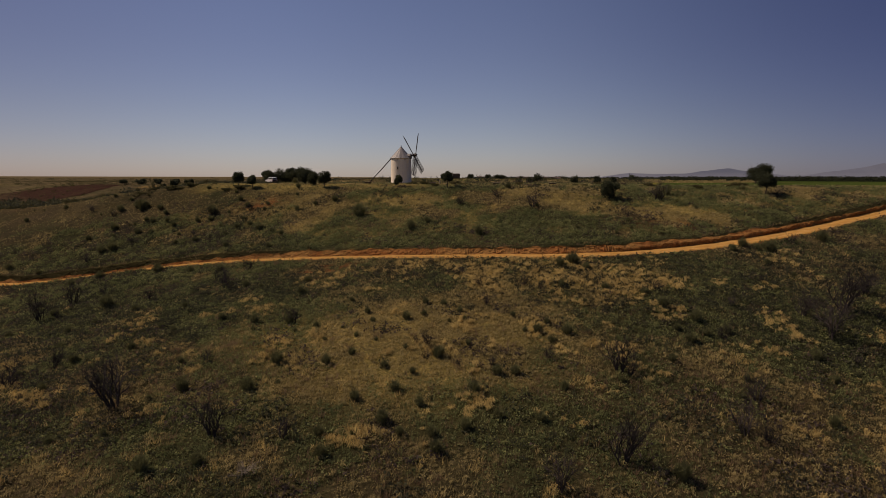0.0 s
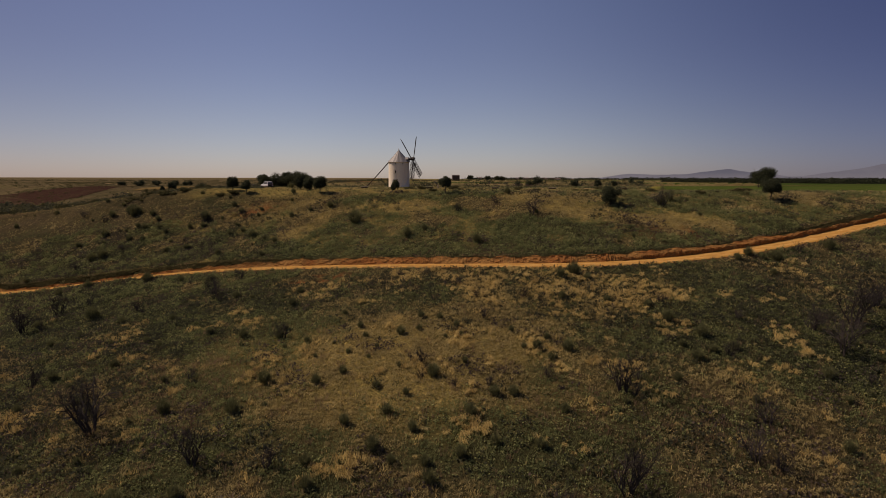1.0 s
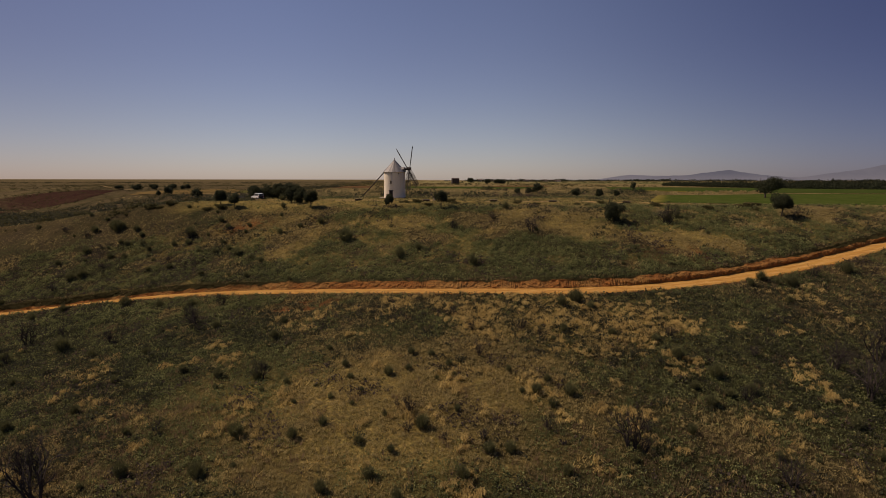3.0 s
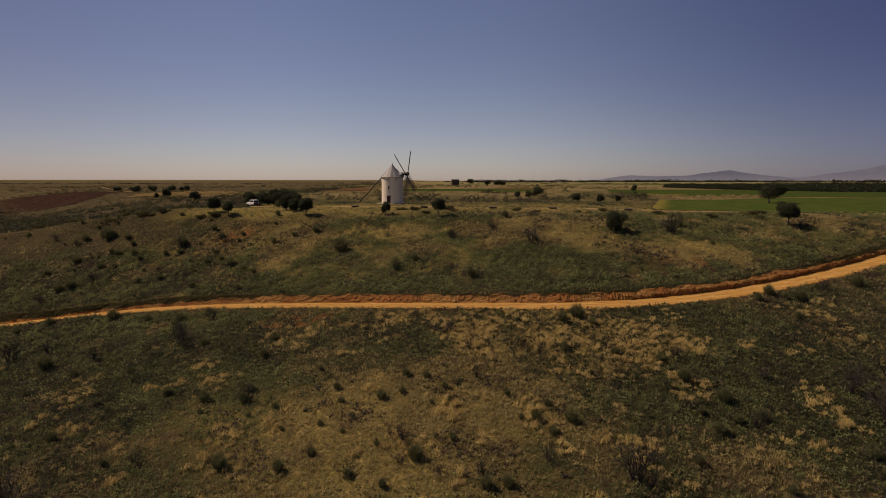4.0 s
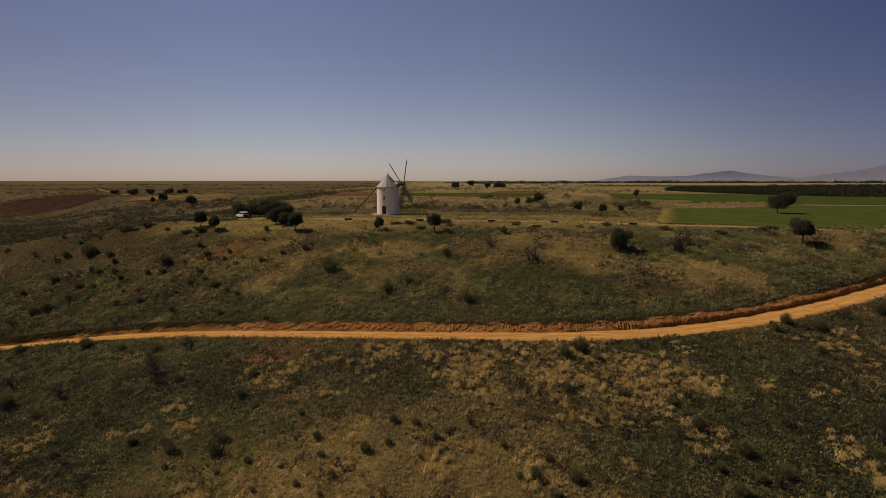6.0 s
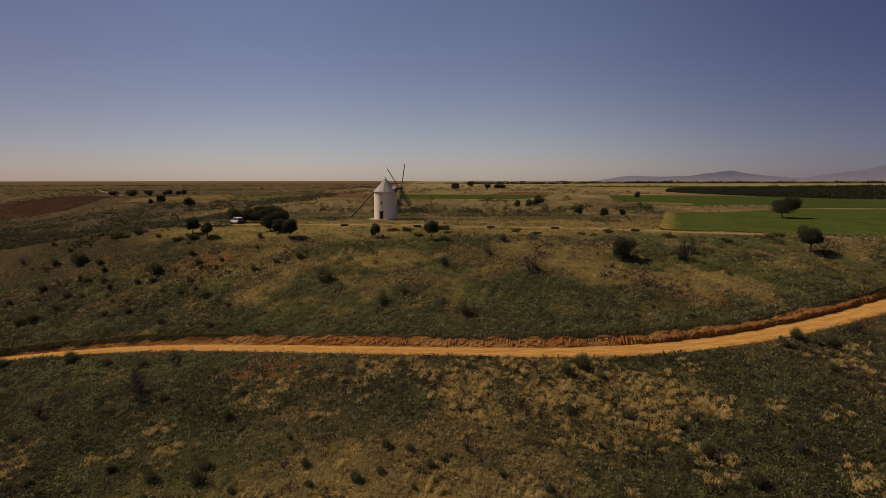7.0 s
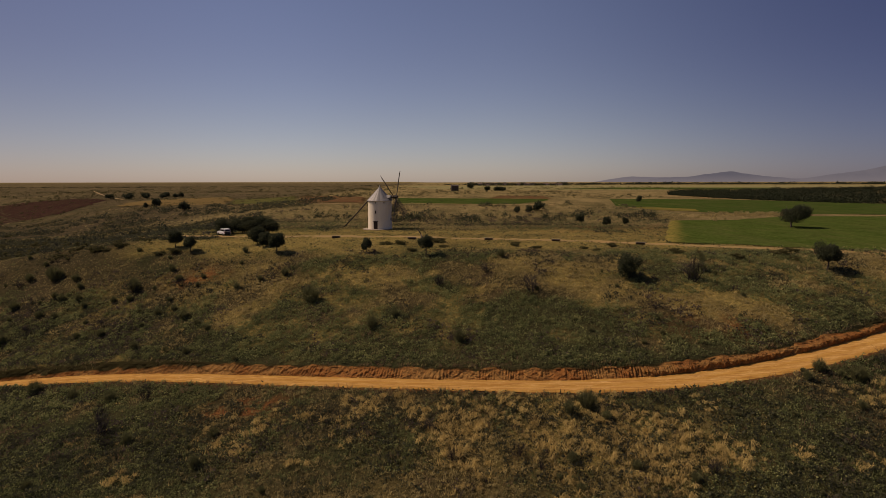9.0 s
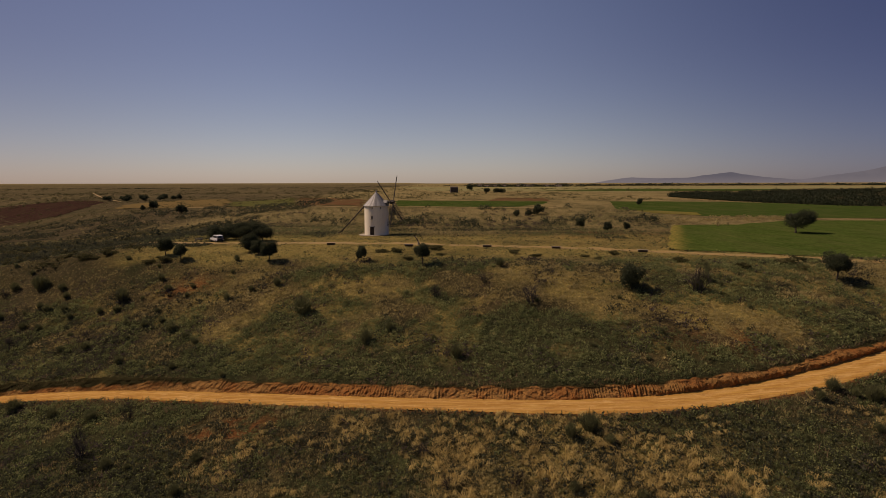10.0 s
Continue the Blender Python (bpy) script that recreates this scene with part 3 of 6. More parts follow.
def bareness(x, y):
    """Where red earth shows through."""
    s = 1.2 * bump(x, y, -5.5, -92.3, 4.6, 2.2) * np.clip((fbm(x, y, 0.9, 5) - 0.45) / 0.1, 0, 1) + 0.8 * bump(x, y, 53, -80, 7, 3.5) * blotch(x, y, 2.5, 4)
    s = s + 1.1 * bump(x, y, -27, -53, 5, 3) * blotch(x, y, 1.6, 6) + 0.8 * bump(x, y, -95, -15, 9, 14) * blotch(x, y, 4, 2) + 0.42 * bump(x, y, 62, -2, 20, 22) * blotch(x, y, 5, 3)
    u = (y - road_edge(x)) * road_cos(x)
    s = s + np.clip(1 - np.abs(u + 0.2) / 0.7, 0, 1) + np.clip((u > 0) & (u < road_width(x) + 0.45), 0, 1)
    return np.clip(s, 0, 1)


def build_ground():
    def lines(lo, hi, step, far_lo, far_hi):
        out = list(np.arange(lo, hi + step, step))
        gap, p = step, out[-1]
        while p < far_hi:
            gap = min(gap * 1.13, 14) if p < 700 else gap * 1.13
            p += gap
            out.append(min(p, far_hi))
        gap, p = step, lo
        while p > far_lo:
            gap = min(gap * 1.13, 14) if p > -700 and far_lo < -4000 else gap * 1.13
            p -= gap
            out.insert(0, max(p, far_lo))
        return np.array(out)

    xs, ys = lines(-80, 105, 0.55, -4950, 4950), lines(-150, -40, 0.50, -3000, 4950)
    x, y = np.meshgrid(xs, ys)
    x, y = x.ravel(), y.ravel()
    me = array_mesh("ground", np.stack([x, y, land(x, y)], 1), grid_faces(len(ys), len(xs)), MAT["ground"], True, dry=dryness(x, y), soil=bareness(x, y), short=shortness(x, y), steppe=steppe(x, y), moor=moor(x, y))
    tagged(new("ground", me), "rough grassland of dry and green grass on a hillside", "ground", kind="structure")


def build_road():
    xs = np.arange(-150, 160, 0.2)
    across = np.linspace(0, 1, 17)
    x, v = np.meshgrid(xs, across, indexing="ij")
    c, w = road_cos(x), road_width(x)
    ragged = 0.55 * (fbm(xs, 0 * xs, 1.6, 2) - 0.5) + 0.5 * (fbm(xs, 0 * xs + 40, 7, 1) - 0.5)
    lo = ragged[:, None] - 0.15
    u = lo + (w + 0.12 - lo) * v
    rut = np.exp(-(((v - 0.30) / 0.10) ** 2)) + np.exp(-(((v - 0.72) / 0.10) ** 2)) + 0.5 * (fbm(x * 0.25, v * 14, 1.2, 4) - 0.4)
    z = road_height(x) + 0.05 - 0.05 * rut + 0.05 * (fbm(x, v * 5, 1.1, 0) - 0.5) - 0.10 * np.clip(1 - v / 0.08, 0, 1)
    slope = (road_edge(x + 0.5) - road_edge(x - 0.5)) * c
    verts = np.stack([x - u * slope, road_edge(x) + u * c, z], -1).reshape(-1, 3)
    me = array_mesh("road", verts, grid_faces(len(xs), len(across)), MAT["road"], True, rut=np.clip(rut, 0, 1).ravel())
    tagged(new("road", me), "unpaved road of packed ochre earth with wheel ruts", "road", kind="structure")
    # the cut bank above it, combed by the digger's teeth
    xs = np.arange(-150, 160, 0.085)
    up = np.linspace(0, 1, 18)
    x, v = np.meshgrid(xs, up, indexing="ij")
    c = road_cos(x)
    slope = (road_edge(x + 0.5) - road_edge(x - 0.5)) * c
    lean = x - 0.8 * v * np.clip((12 - x) / 40, 0, 1) + 0.75 * fbm(x, v, 2.6, 1) + 0.30 * fbm(x, v * 0.5, 0.9, 4)
    comb = (1 - np.abs(2 * ((lean / 0.36) % 1.0) - 1) ** 0.8) * np.clip(1.9 * blotch(x, 0.7 * v, 1.7, 3) - 0.25, 0.1, 1)
    crumble = 0.75 * (fbm(x, v * 2.0, 0.42, 2) - 0.5) + 0.25 * (fbm(lean, 0.6 * v, 0.5, 0) - 0.5) + 0.5 * (fbm(x, v, 2.2, 3) - 0.5)
    reach = bank_width(x) * (0.86 + 0.5 * (fbm(x, 0 * x, 5.0, 5) - 0.5))
    cliff = np.clip((x - 38) / 12, 0, 1)
    out = v**1.15 * (1 - cliff) + cliff * np.where(v < 0.45, 0.08 * v / 0.45, 0.08 + 0.92 * (v - 0.45) / 0.55)
    rise = v**0.85 * (1 - cliff) + cliff * np.where(v < 0.45, 0.78 * v / 0.45, 0.78 + 0.22 * (v - 0.45) / 0.55)
    u = road_width(x) - 0.08 + reach * out - (0.36 * comb + 1.0 * crumble) * np.sin(math.pi * np.clip(v * 0.96, 0, 1)) - 0.25 * (fbm(x, 0 * x + 9, 1.3, 3) - 0.5) * (1 - v) - 0.30 * (v > 0.85) * blotch(x, 0 * x, 0.7, 6)
    px, py = x - u * slope, road_edge(x) + u * c
    top = hill(px, py) + relief(px, py) + 0.0 + 0.22 * (fbm(x, 0 * x, 1.1, 4) - 0.5)
    zr = road_height(x) - 0.02
    verts = np.stack([px, py, zr + (top - zr) * rise + 0.16 * crumble * (v > 0.01)], -1)
    tail = verts[:, -1:] + np.stack([-0.12 * slope[:, -1:], 0.12 * c[:, -1:], np.full_like(c[:, -1:], -0.45)], -1)
    verts = np.concatenate([verts, tail], 1).reshape(-1, 3)
    # turf along the lip; the far west and east terms paint shade
    sod_and_shade = np.clip((v - 0.88 + 0.08 * np.clip((x - 25) / 25, 0, 1) + 0.55 * np.clip((-12 - x) / 22, 0, 1) + 0.45 * np.clip((x - 70) / 10, 0, 1) + 0.55 * (fbm(x, v, 1.9, 2) - 0.5)) / 0.12, 0, 1)
    sod_and_shade = np.concatenate([sod_and_shade, np.ones((len(xs), 1))], 1).ravel()
    me = array_mesh("road_bank", verts, grid_faces(len(xs), len(up) + 1), MAT["bank"], False, sod_and_shade=sod_and_shade)
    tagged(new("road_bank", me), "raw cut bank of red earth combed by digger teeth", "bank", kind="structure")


def ribbon(name, knots, width, material, label, category, ragged=0.5, lift=0.03):
    at = spline(knots)
    xs = np.arange(knots[0][0], knots[-1][0], 0.5)
    across = np.linspace(-0.5, 0.5, 7)
    x, v = np.meshgrid(xs, across, indexing="ij")
    w = width * (1 + ragged * (fbm(xs, 0 * xs, 3.0, 1) - 0.5))[:, None]
    y = at(x) + v * w
    z = land(x, y) + lift + 0.02 * (1 - np.abs(2 * v))
    me = array_mesh(name, np.stack([x, y, z], -1).reshape(-1, 3), grid_faces(len(xs), 7), material, True)
    return tagged(new(name, me), label, category, kind="structure")


def field(name, corners, material, label, lift=0.10, waver=1.0, ripe=None):
    """A field: its outline is wavered a little, and its edge stands above the ground."""
    rim = []
    for k, (ax, ay) in enumerate(corners):
        bx, by = corners[(k + 1) % len(corners)]
        n = max(2, int(math.hypot(bx - ax, by - ay) / 3))
        for s in range(n):
            x, y = ax + (bx - ax) * s / n, ay + (by - ay) * s / n
            rim.append((x + 1.6 * waver * (float(blotch(x, y, 5, 2)) - 0.5), y + 2.4 * waver * (float(blotch(x, y, 6, 3)) - 0.5)))
    bm = bmesh.new()
    bm.faces.new([bm.verts.new((x, y, 0)) for x, y in rim])
    bmesh.ops.triangulate(bm, faces=bm.faces[:])
    for _ in range(4 if ripe else 2):
        bmesh.ops.subdivide_edges(bm, edges=[e for e in bm.edges if e.calc_length() > (4 if ripe else 14)], cuts=2, use_grid_fill=True)
        bmesh.ops.triangulate(bm, faces=bm.faces[:])
    for v in bm.verts:
        v.co.z = float(hill(v.co.x, v.co.y)) + lift
    soup = bpy.data.meshes.new(name)
    bm.to_mesh(soup)
    bm.free()
    if ripe:
        (ax, ay), (bx, by), reach = ripe
        gone = [((v.co.x - ax) * (by - ay) - (v.co.y - ay) * (bx - ax)) / math.hypot(bx - ax, by - ay) for v in soup.vertices]
        soup.attributes.new("ripe", "FLOAT", "POINT").data.foreach_set("value", [min(1.0, max(0.0, 1.5 - g / reach)) for g in gone])
    soup.materials.append(material)
    return tagged(new(name, soup), label, "field", kind="structure")


def build_fields():
    field("field_1", [(64.2, -35.5), (83.8, -44.5), (99.2, -50.5), (150, -70), (330, -40), (330, 40), (173.4, 47.3), (142.5, 50.4), (111.8, 30.9), (90, 28.5)], MAT["crop"], "young green cereal field with a ripening yellow edge", ripe=((64.2, -35.5), (90, 28.5), 2.6))
    field("field_2", [(104.4, 132.4), (114.4, 100.9), (123.4, 76), (150, 65), (180, 58), (400, 48), (420, 120), (258, 156), (231.8, 197.3), (212.7, 227.8), (168.2, 241.9), (133.7, 244.4)], MAT["crop_far"], "green cereal field before the wood")
    field("field_3", [(109, 121), (119.9, 115.2), (131, 100), (122.8, 80), (111.5, 93)], MAT["yellowing"], "strip of ripening yellow crop in the green field", 0.16)
    field("field_4", [(-17.5, 279), (-9.2, 172), (22.8, 164), (60.1, 162), (82.4, 207), (92, 246), (53.2, 261)], MAT["crop_far"], "narrow green cereal field", 0.10, 3.5)
    field("field_5", [(51.6, 264), (66, 350), (102, 329), (94.5, 249)], MAT["red_soil"], "bare red ploughed plot", 0.10, 3.5)
    field("field_6", [(-150, 514), (-46, 296), (-29, 174), (-71, 204)], MAT["red_soil"], "bare red ploughed strip", 0.3, 5.0)
    field("field_7", [(-205, 454), (-160, 522), (-81, 227), (-170, 346)], MAT["olive"], "dull olive strip of young crop", 0.3, 5.0)
    field("field_8", [(-269, 338), (-290, 408), (-290, 515), (-251, 554), (-210, 454), (-176, 346), (-208, 318)], MAT["stubble"], "orange stubble field", 0.3, 5.0)
    field("field_9", [(-606, 588), (-549, 574), (-503, 559), (-451, 536), (-414, 532), (-357, 482), (-332, 415), (-317, 361), (-321, 344), (-336, 337), (-343, 327), (-350, 317), (-327, 256)], MAT["ploughed"], "dark red ploughed field", 0.2, 5.0)
    field("field_10", [(0, 720), (280, 600), (700, 900), (1500, 1200), (900, 1420), (-100, 1350)], MAT["far_straw"], "wide pale straw fields", 0.15)
    field("field_11", [(160, 700), (420, 640), (640, 820), (330, 900)], MAT["crop_far"], "far green field on the plain", 0.22)
    field("field_12", [(203, 338), (211, 289), (213, 240), (218, 240), (216, 290), (209, 338)], MAT["track"], "pale dirt path beside the wood", 0.2, 0.3)
    field("field_13", [(222, 362), (219, 300), (218, 248), (232, 207), (253, 160), (330, 131), (640, 76), (1300, 400), (800, 900), (400, 560)], MAT["wood_floor"], "leaf litter under the oak wood, its shade put into the colour", 0.12, 2.0)
    ribbon("mill_track", MILL_TRACK, 4.0, MAT["track"], "worn sandy track past the windmill", "track", 0.15)
    ribbon("field_path", [(-197, 324), (-132, 299), (-39, 164), (7, 163), (52, 150), (78, 146)], 5.0, MAT["track"], "pale dirt path along the fields", "path", 0.5, 0.3)
    ribbon("far_path", [(-699, 1009), (-465, 651), (-380, 526), (-333, 467)], 6.0, MAT["track"], "pale dirt path over the plain", "path", 0.4, 0.7)


def build_mountains():
    def range_(name, y, ridge, colours, label):
        xs = np.linspace(ridge[0][0], ridge[-1][0], 260)
        top = np.interp(xs, [r[0] for r in ridge], [r[1] for r in ridge])
        edge = np.clip((xs - xs[0]) / 250, 0, 1) * np.clip((xs[-1] - xs) / 250, 0, 1)
        top = top + edge * (9 * (fbm(xs, 0 * xs + y, 160, 1) - 0.5) + 6 * (fbm(xs, 0 * xs + y, 45, 2) - 0.5))
        rows = np.linspace(0, 1, 8)
        x, v = np.meshgrid(xs, rows, indexing="ij")
        z = -40 + (top[:, None] + 40) * v
        yy = y - 200 * (1 - v) + 60 * (fbm(x, v * 300, 90, 3) - 0.5) * (1 - v)
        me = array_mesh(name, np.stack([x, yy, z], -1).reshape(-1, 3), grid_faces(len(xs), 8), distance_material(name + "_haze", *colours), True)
        tagged(new(name, me), label, "mountain", kind="structure")

    H = 4600.0
    px = lambda x, h: ((x - 784) / 1000 * (H + 165) + 16, h * (H + 165) / 1000 + 10)
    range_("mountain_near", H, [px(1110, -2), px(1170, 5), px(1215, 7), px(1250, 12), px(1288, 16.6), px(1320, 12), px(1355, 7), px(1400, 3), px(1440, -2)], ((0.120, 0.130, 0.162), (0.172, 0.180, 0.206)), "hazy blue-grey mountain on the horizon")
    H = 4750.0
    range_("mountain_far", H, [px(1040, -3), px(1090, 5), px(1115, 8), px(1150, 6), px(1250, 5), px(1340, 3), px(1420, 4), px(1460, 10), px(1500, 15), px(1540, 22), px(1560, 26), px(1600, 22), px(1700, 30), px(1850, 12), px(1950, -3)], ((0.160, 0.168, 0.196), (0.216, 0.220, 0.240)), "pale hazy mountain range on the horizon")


# ---- the windmill ----
def turned_box(soup, angle, radius, lo, hi):
    """A box on the tower's wall: angle from -y towards +x, x along the wall, y outwards."""
    a = radians(angle)
    m = Matrix.Translation((radius * math.sin(a), -radius * math.cos(a), 0)) @ Matrix.Rotation(a, 4, "Z") @ Matrix.Diagonal((1, -1, 1, 1))
    return soup.box(lo, hi, m)


def tower_wall(openings, r0=3.24, r1=3.18, top=7.7, sides=120, thick=0.5):
    """A round wall with real openings: (angle, half width, sill, head)."""
    levels = sorted({0.0, top, *[z for o in openings for z in o[2:4]], *np.arange(0.6, top, 0.9).round(2).tolist()})
    cell = {}
    soup = Soup()
    rad = lambda z: r0 + (r1 - r0) * z / top
    pt = lambda s, z, inner: ((rad(z) - inner) * math.sin(2 * math.pi * s / sides), -(rad(z) - inner) * math.cos(2 * math.pi * s / sides), z)

    def is_open(s, z0, z1):
        a = (s + 0.5) * 360 / sides
        return any(abs((a - o[0] + 180) % 360 - 180) * math.pi / 180 * r0 < o[1] and z0 >= o[2] - 1e-6 and z1 <= o[3] + 1e-6 for o in openings)

    for s in range(sides):
        for k in range(len(levels) - 1):
            cell[s, k] = not is_open(s, levels[k], levels[k + 1])
    for (s, k), solid in cell.items():
        if not solid:
            continue
        z0, z1 = levels[k], levels[k + 1]
        soup.add([pt(s, z0, 0), pt(s + 1, z0, 0), pt(s + 1, z1, 0), pt(s, z1, 0)], [(0, 1, 2, 3)])
        soup.add([pt(s, z0, thick), pt(s + 1, z0, thick), pt(s + 1, z1, thick), pt(s, z1, thick)], [(3, 2, 1, 0)])
        for (ns, nk, a, b) in (((s - 1) % sides, k, (s, z1), (s, z0)), ((s + 1) % sides, k, (s + 1, z0), (s + 1, z1)), (s, k - 1, (s, z0), (s + 1, z0)), (s, k + 1, (s + 1, z1), (s, z1))):
            if not cell.get((ns, nk), True):
                soup.add([pt(*a, 0), pt(*b, 0), pt(*b, thick), pt(*a, thick)], [(0, 1, 2, 3)])
    return soup


def build_mill():
    mill = tagged(new("windmill"), "white plastered windmill tower with grey conical cap and dark lattice sails", "windmill")
    holes = [(-16.5, 0.55, 0.0, 2.2), (-16.5, 0.27, 4.3, 5.1), (-15.5, 0.22, 7.0, 7.4), (27.5, 0.22, 7.0, 7.4), (70, 0.22, 7.0, 7.4), (-58, 0.22, 7.0, 7.4), (112, 0.22, 7.0, 7.4)]
    part("tower", tower_wall(holes), MAT["plaster"], mill, "limewashed round tower wall")
    part("inner_floor", Soup().spin([(2.7, 6.7), (2.7, 6.8)], 40), MAT["wood"], mill)
    cornice = Soup()
    cornice.spin([(3.16, 7.62), (3.30, 7.66), (3.34, 7.74), (3.16, 7.76)], 72)
    part("cornice", cornice, MAT["dark_stone"], mill, "thin grey cornice ring", True)
    # door
    soup = Soup()
    turned_box(soup, -16.5, 3.0, (-0.56, 0.0, 0.03), (0.56, 0.06, 2.18))
    door = part("door", soup, MAT["door"], mill, "dark brown plank door")
    for k in range(5):
        soup = Soup()
        turned_box(soup, -16.5, 3.06, (-0.54 + 0.22 * k, 0.0, 0.05), (-0.335 + 0.22 * k, 0.025, 2.14))
        part("plank", soup, MAT["door"], door)
    soup = Soup()
    turned_box(soup, -16.5, 3.09, (0.36, 0.0, 1.0), (0.42, 0.05, 1.16))
    part("handle", soup, MAT["iron"], door)
    soup = Soup()
    turned_box(soup, -16.5, 3.2, (-0.66, -0.02, 2.2), (0.66, 0.06, 2.34))
    part("lintel", soup, MAT["wood"], mill)
    soup = Soup()
    turned_box(soup, -4.5, 3.18, (-0.08, 0.0, 2.15), (0.08, 0.2, 2.42))
    part("wall_lamp", soup, MAT["iron"], mill)
    soup = Soup()
    turned_box(soup, -16.5, 3.3, (-0.8, -0.2, 0.02), (0.8, 0.7, 0.14))
    part("doorstep", soup, MAT["stone"], mill)
    for n, (a, w, lo, hi) in enumerate(holes[1:]):
        soup = Soup()
        turned_box(soup, a, 2.86, (-w - 0.08, 0, lo - 0.05), (w + 0.08, 0.04, hi + 0.05))
        window = part("window", soup, MAT["wood"], mill, "small dark shuttered window")
        soup = Soup()
        turned_box(soup, a, 2.91, (-0.025, 0, lo), (0.025, 0.03, hi))
        part("muntin", soup, MAT["wood"], window)
        if n == 0:
            soup = Soup()
            turned_box(soup, a, 3.15, (-w - 0.08, 0, lo - 0.07), (w + 0.08, 0.16, lo))
            part("sill", soup, MAT["stone"], window)
    # cap of tapered boards, each a little proud of the next
    cap = part("cap", Soup().spin([(3.30, 7.72), (3.30, 7.80), (1.6, 9.62), (0.30, 11.05), (0.22, 11.0)], 48), MAT["zinc"], mill, "weathered grey conical cap")
    boards = 40
    for k in range(boards):
        a0, a1 = 2 * math.pi * (k + 0.03) / boards, 2 * math.pi * (k + 0.97) / boards
        lift = 0.035 + 0.02 * (k % 3)
        rows = [(3.46 + lift, 7.70), (2.6 + lift, 8.60), (1.6 + lift, 9.66), (0.75 + lift, 10.60), (0.28 + lift, 11.12)]
        v = [(r * math.cos(a), r * math.sin(a), z) for r, z in rows for a in (a0, a1)]
        v += [((r - 0.05) * math.cos(a), (r - 0.05) * math.sin(a), z - 0.04) for r, z in rows for a in (a0, a1)]
        n = 2 * len(rows)
        f = [(2 * i, 2 * i + 1, 2 * i + 3, 2 * i + 2) for i in range(4)] + [(n + 2 * i + 2, n + 2 * i + 3, n + 2 * i + 1, n + 2 * i) for i in range(4)]
        f += [(2 * i, 2 * i + 2, n + 2 * i + 2, n + 2 * i) for i in range(4)] + [(2 * i + 1, n + 2 * i + 1, n + 2 * i + 3, 2 * i + 3) for i in range(4)] + [(0, n, n + 1, 1)]
        part("board", Soup().add(v, f), MAT["zinc"], cap)
    part("finial", Soup().spin([(0.34, 10.95), (0.30, 11.2), (0.16, 11.35), (0.10, 11.75), (0.02, 11.95)], 12), MAT["zinc"], mill, "dark pointed finial", True)
    # axle, hub and sails
    axis = Vector((0.945, -0.28, 0.157)).normalized()
    hub = Vector((4.65, -1.38, 8.8))
    root = hub - axis * 5.6
    turn = axis.to_track_quat("Z", "Y").to_matrix().to_4x4()
    up = Vector((0.5, 5.3, 6.45))
    up = (up - axis * up.dot(axis)).normalized()
    side = axis.cross(up)
    frame_at = lambda o: Matrix(((side.x, up.x, axis.x, o.x), (side.y, up.y, axis.y, o.y), (side.z, up.z, axis.z, o.z), (0, 0, 0, 1)))
    part("axle", Soup().tube([root, hub - axis * 1.0, hub + axis * 0.3], [0.34, 0.30, 0.26], 12), MAT["wood"], mill, "thick dark wooden axle", True)
    hood = Soup()
    m = frame_at(hub - axis * 2.7)
    ring = lambda z, s: [m @ Vector((x * s, y * s, z)) for x, y in ((-0.75, -0.6), (0.75, -0.6), (0.75, 0.2), (0.0, 0.85), (-0.75, 0.2))]
    hood.add(ring(-1.6, 1.5) + ring(1.2, 0.95), [(0, 1, 6, 5), (1, 2, 7, 6), (2, 3, 8, 7), (3, 4, 9, 8), (4, 0, 5, 9), (4, 3, 2, 1, 0), (5, 6, 7, 8, 9)])
    part("axle_hood", hood, MAT["zinc"], mill, "grey boarded dormer over the axle")
    m = frame_at(hub)
    part("hub", Soup().slab((-0.36, -0.36, -1.05), (0.36, 0.36, 0.30), 0.06, m), MAT["wood"], mill, "square dark hub")
    part("hub_pin", Soup().spin([(0.12, 0.28), (0.12, 0.55), (0.04, 0.62)], 10, m), MAT["iron"], mill)
    for k in range(4):
        m = frame_at(hub) @ Matrix.Rotation(math.pi / 2 * k, 4, "Z") @ Matrix.Translation((0, 0, -0.72 if k % 2 else 0.0)) @ Matrix.Rotation(radians(-30), 4, "Y")
        spar = part("sail", Soup().slab((-0.11, 0.0, -0.11), (0.11, 8.3, 0.11), 0.03, m), MAT["wood"], mill, "dark wooden sail arm with lattice")
        for j in range(15):
            y = 1.5 + 0.475 * j
            part("crossbar", Soup().box((-0.96, y - 0.036, -0.035), (0.96, y + 0.036, 0.045), m), MAT["wood"], spar)
        for x in (-0.93, -0.63, -0.33, 0.33, 0.63, 0.93):
            part("lath", Soup().box((x - 0.036, 1.45, 0.047), (x + 0.036, 8.25, 0.09), m), MAT["wood"], spar)
    # tail pole, with its prop and winch post
    foot = Vector((-10.4, 3.05, 0.25))
    head = Vector((-3.0, 0.9, 7.95))
    part("tail_pole", Soup().tube([head + (head - foot) * 0.22, head, (head + foot) / 2 + Vector((0, 0, -0.12)), foot], [0.17, 0.17, 0.15, 0.12], 8), MAT["wood"], mill, "long dark tail pole down to the ground", True)
    part("prop", Soup().tube([foot + Vector((0.9, -0.2, 0.9)), foot + Vector((0.45, -0.1, -0.3))], [0.08, 0.09], 6), MAT["wood"], mill)
    part("prop", Soup().tube([foot + Vector((0.2, 0.0, 0.1)), foot + Vector((-1.3, 0.35, -0.2))], [0.09, 0.07], 6), MAT["wood"], mill)
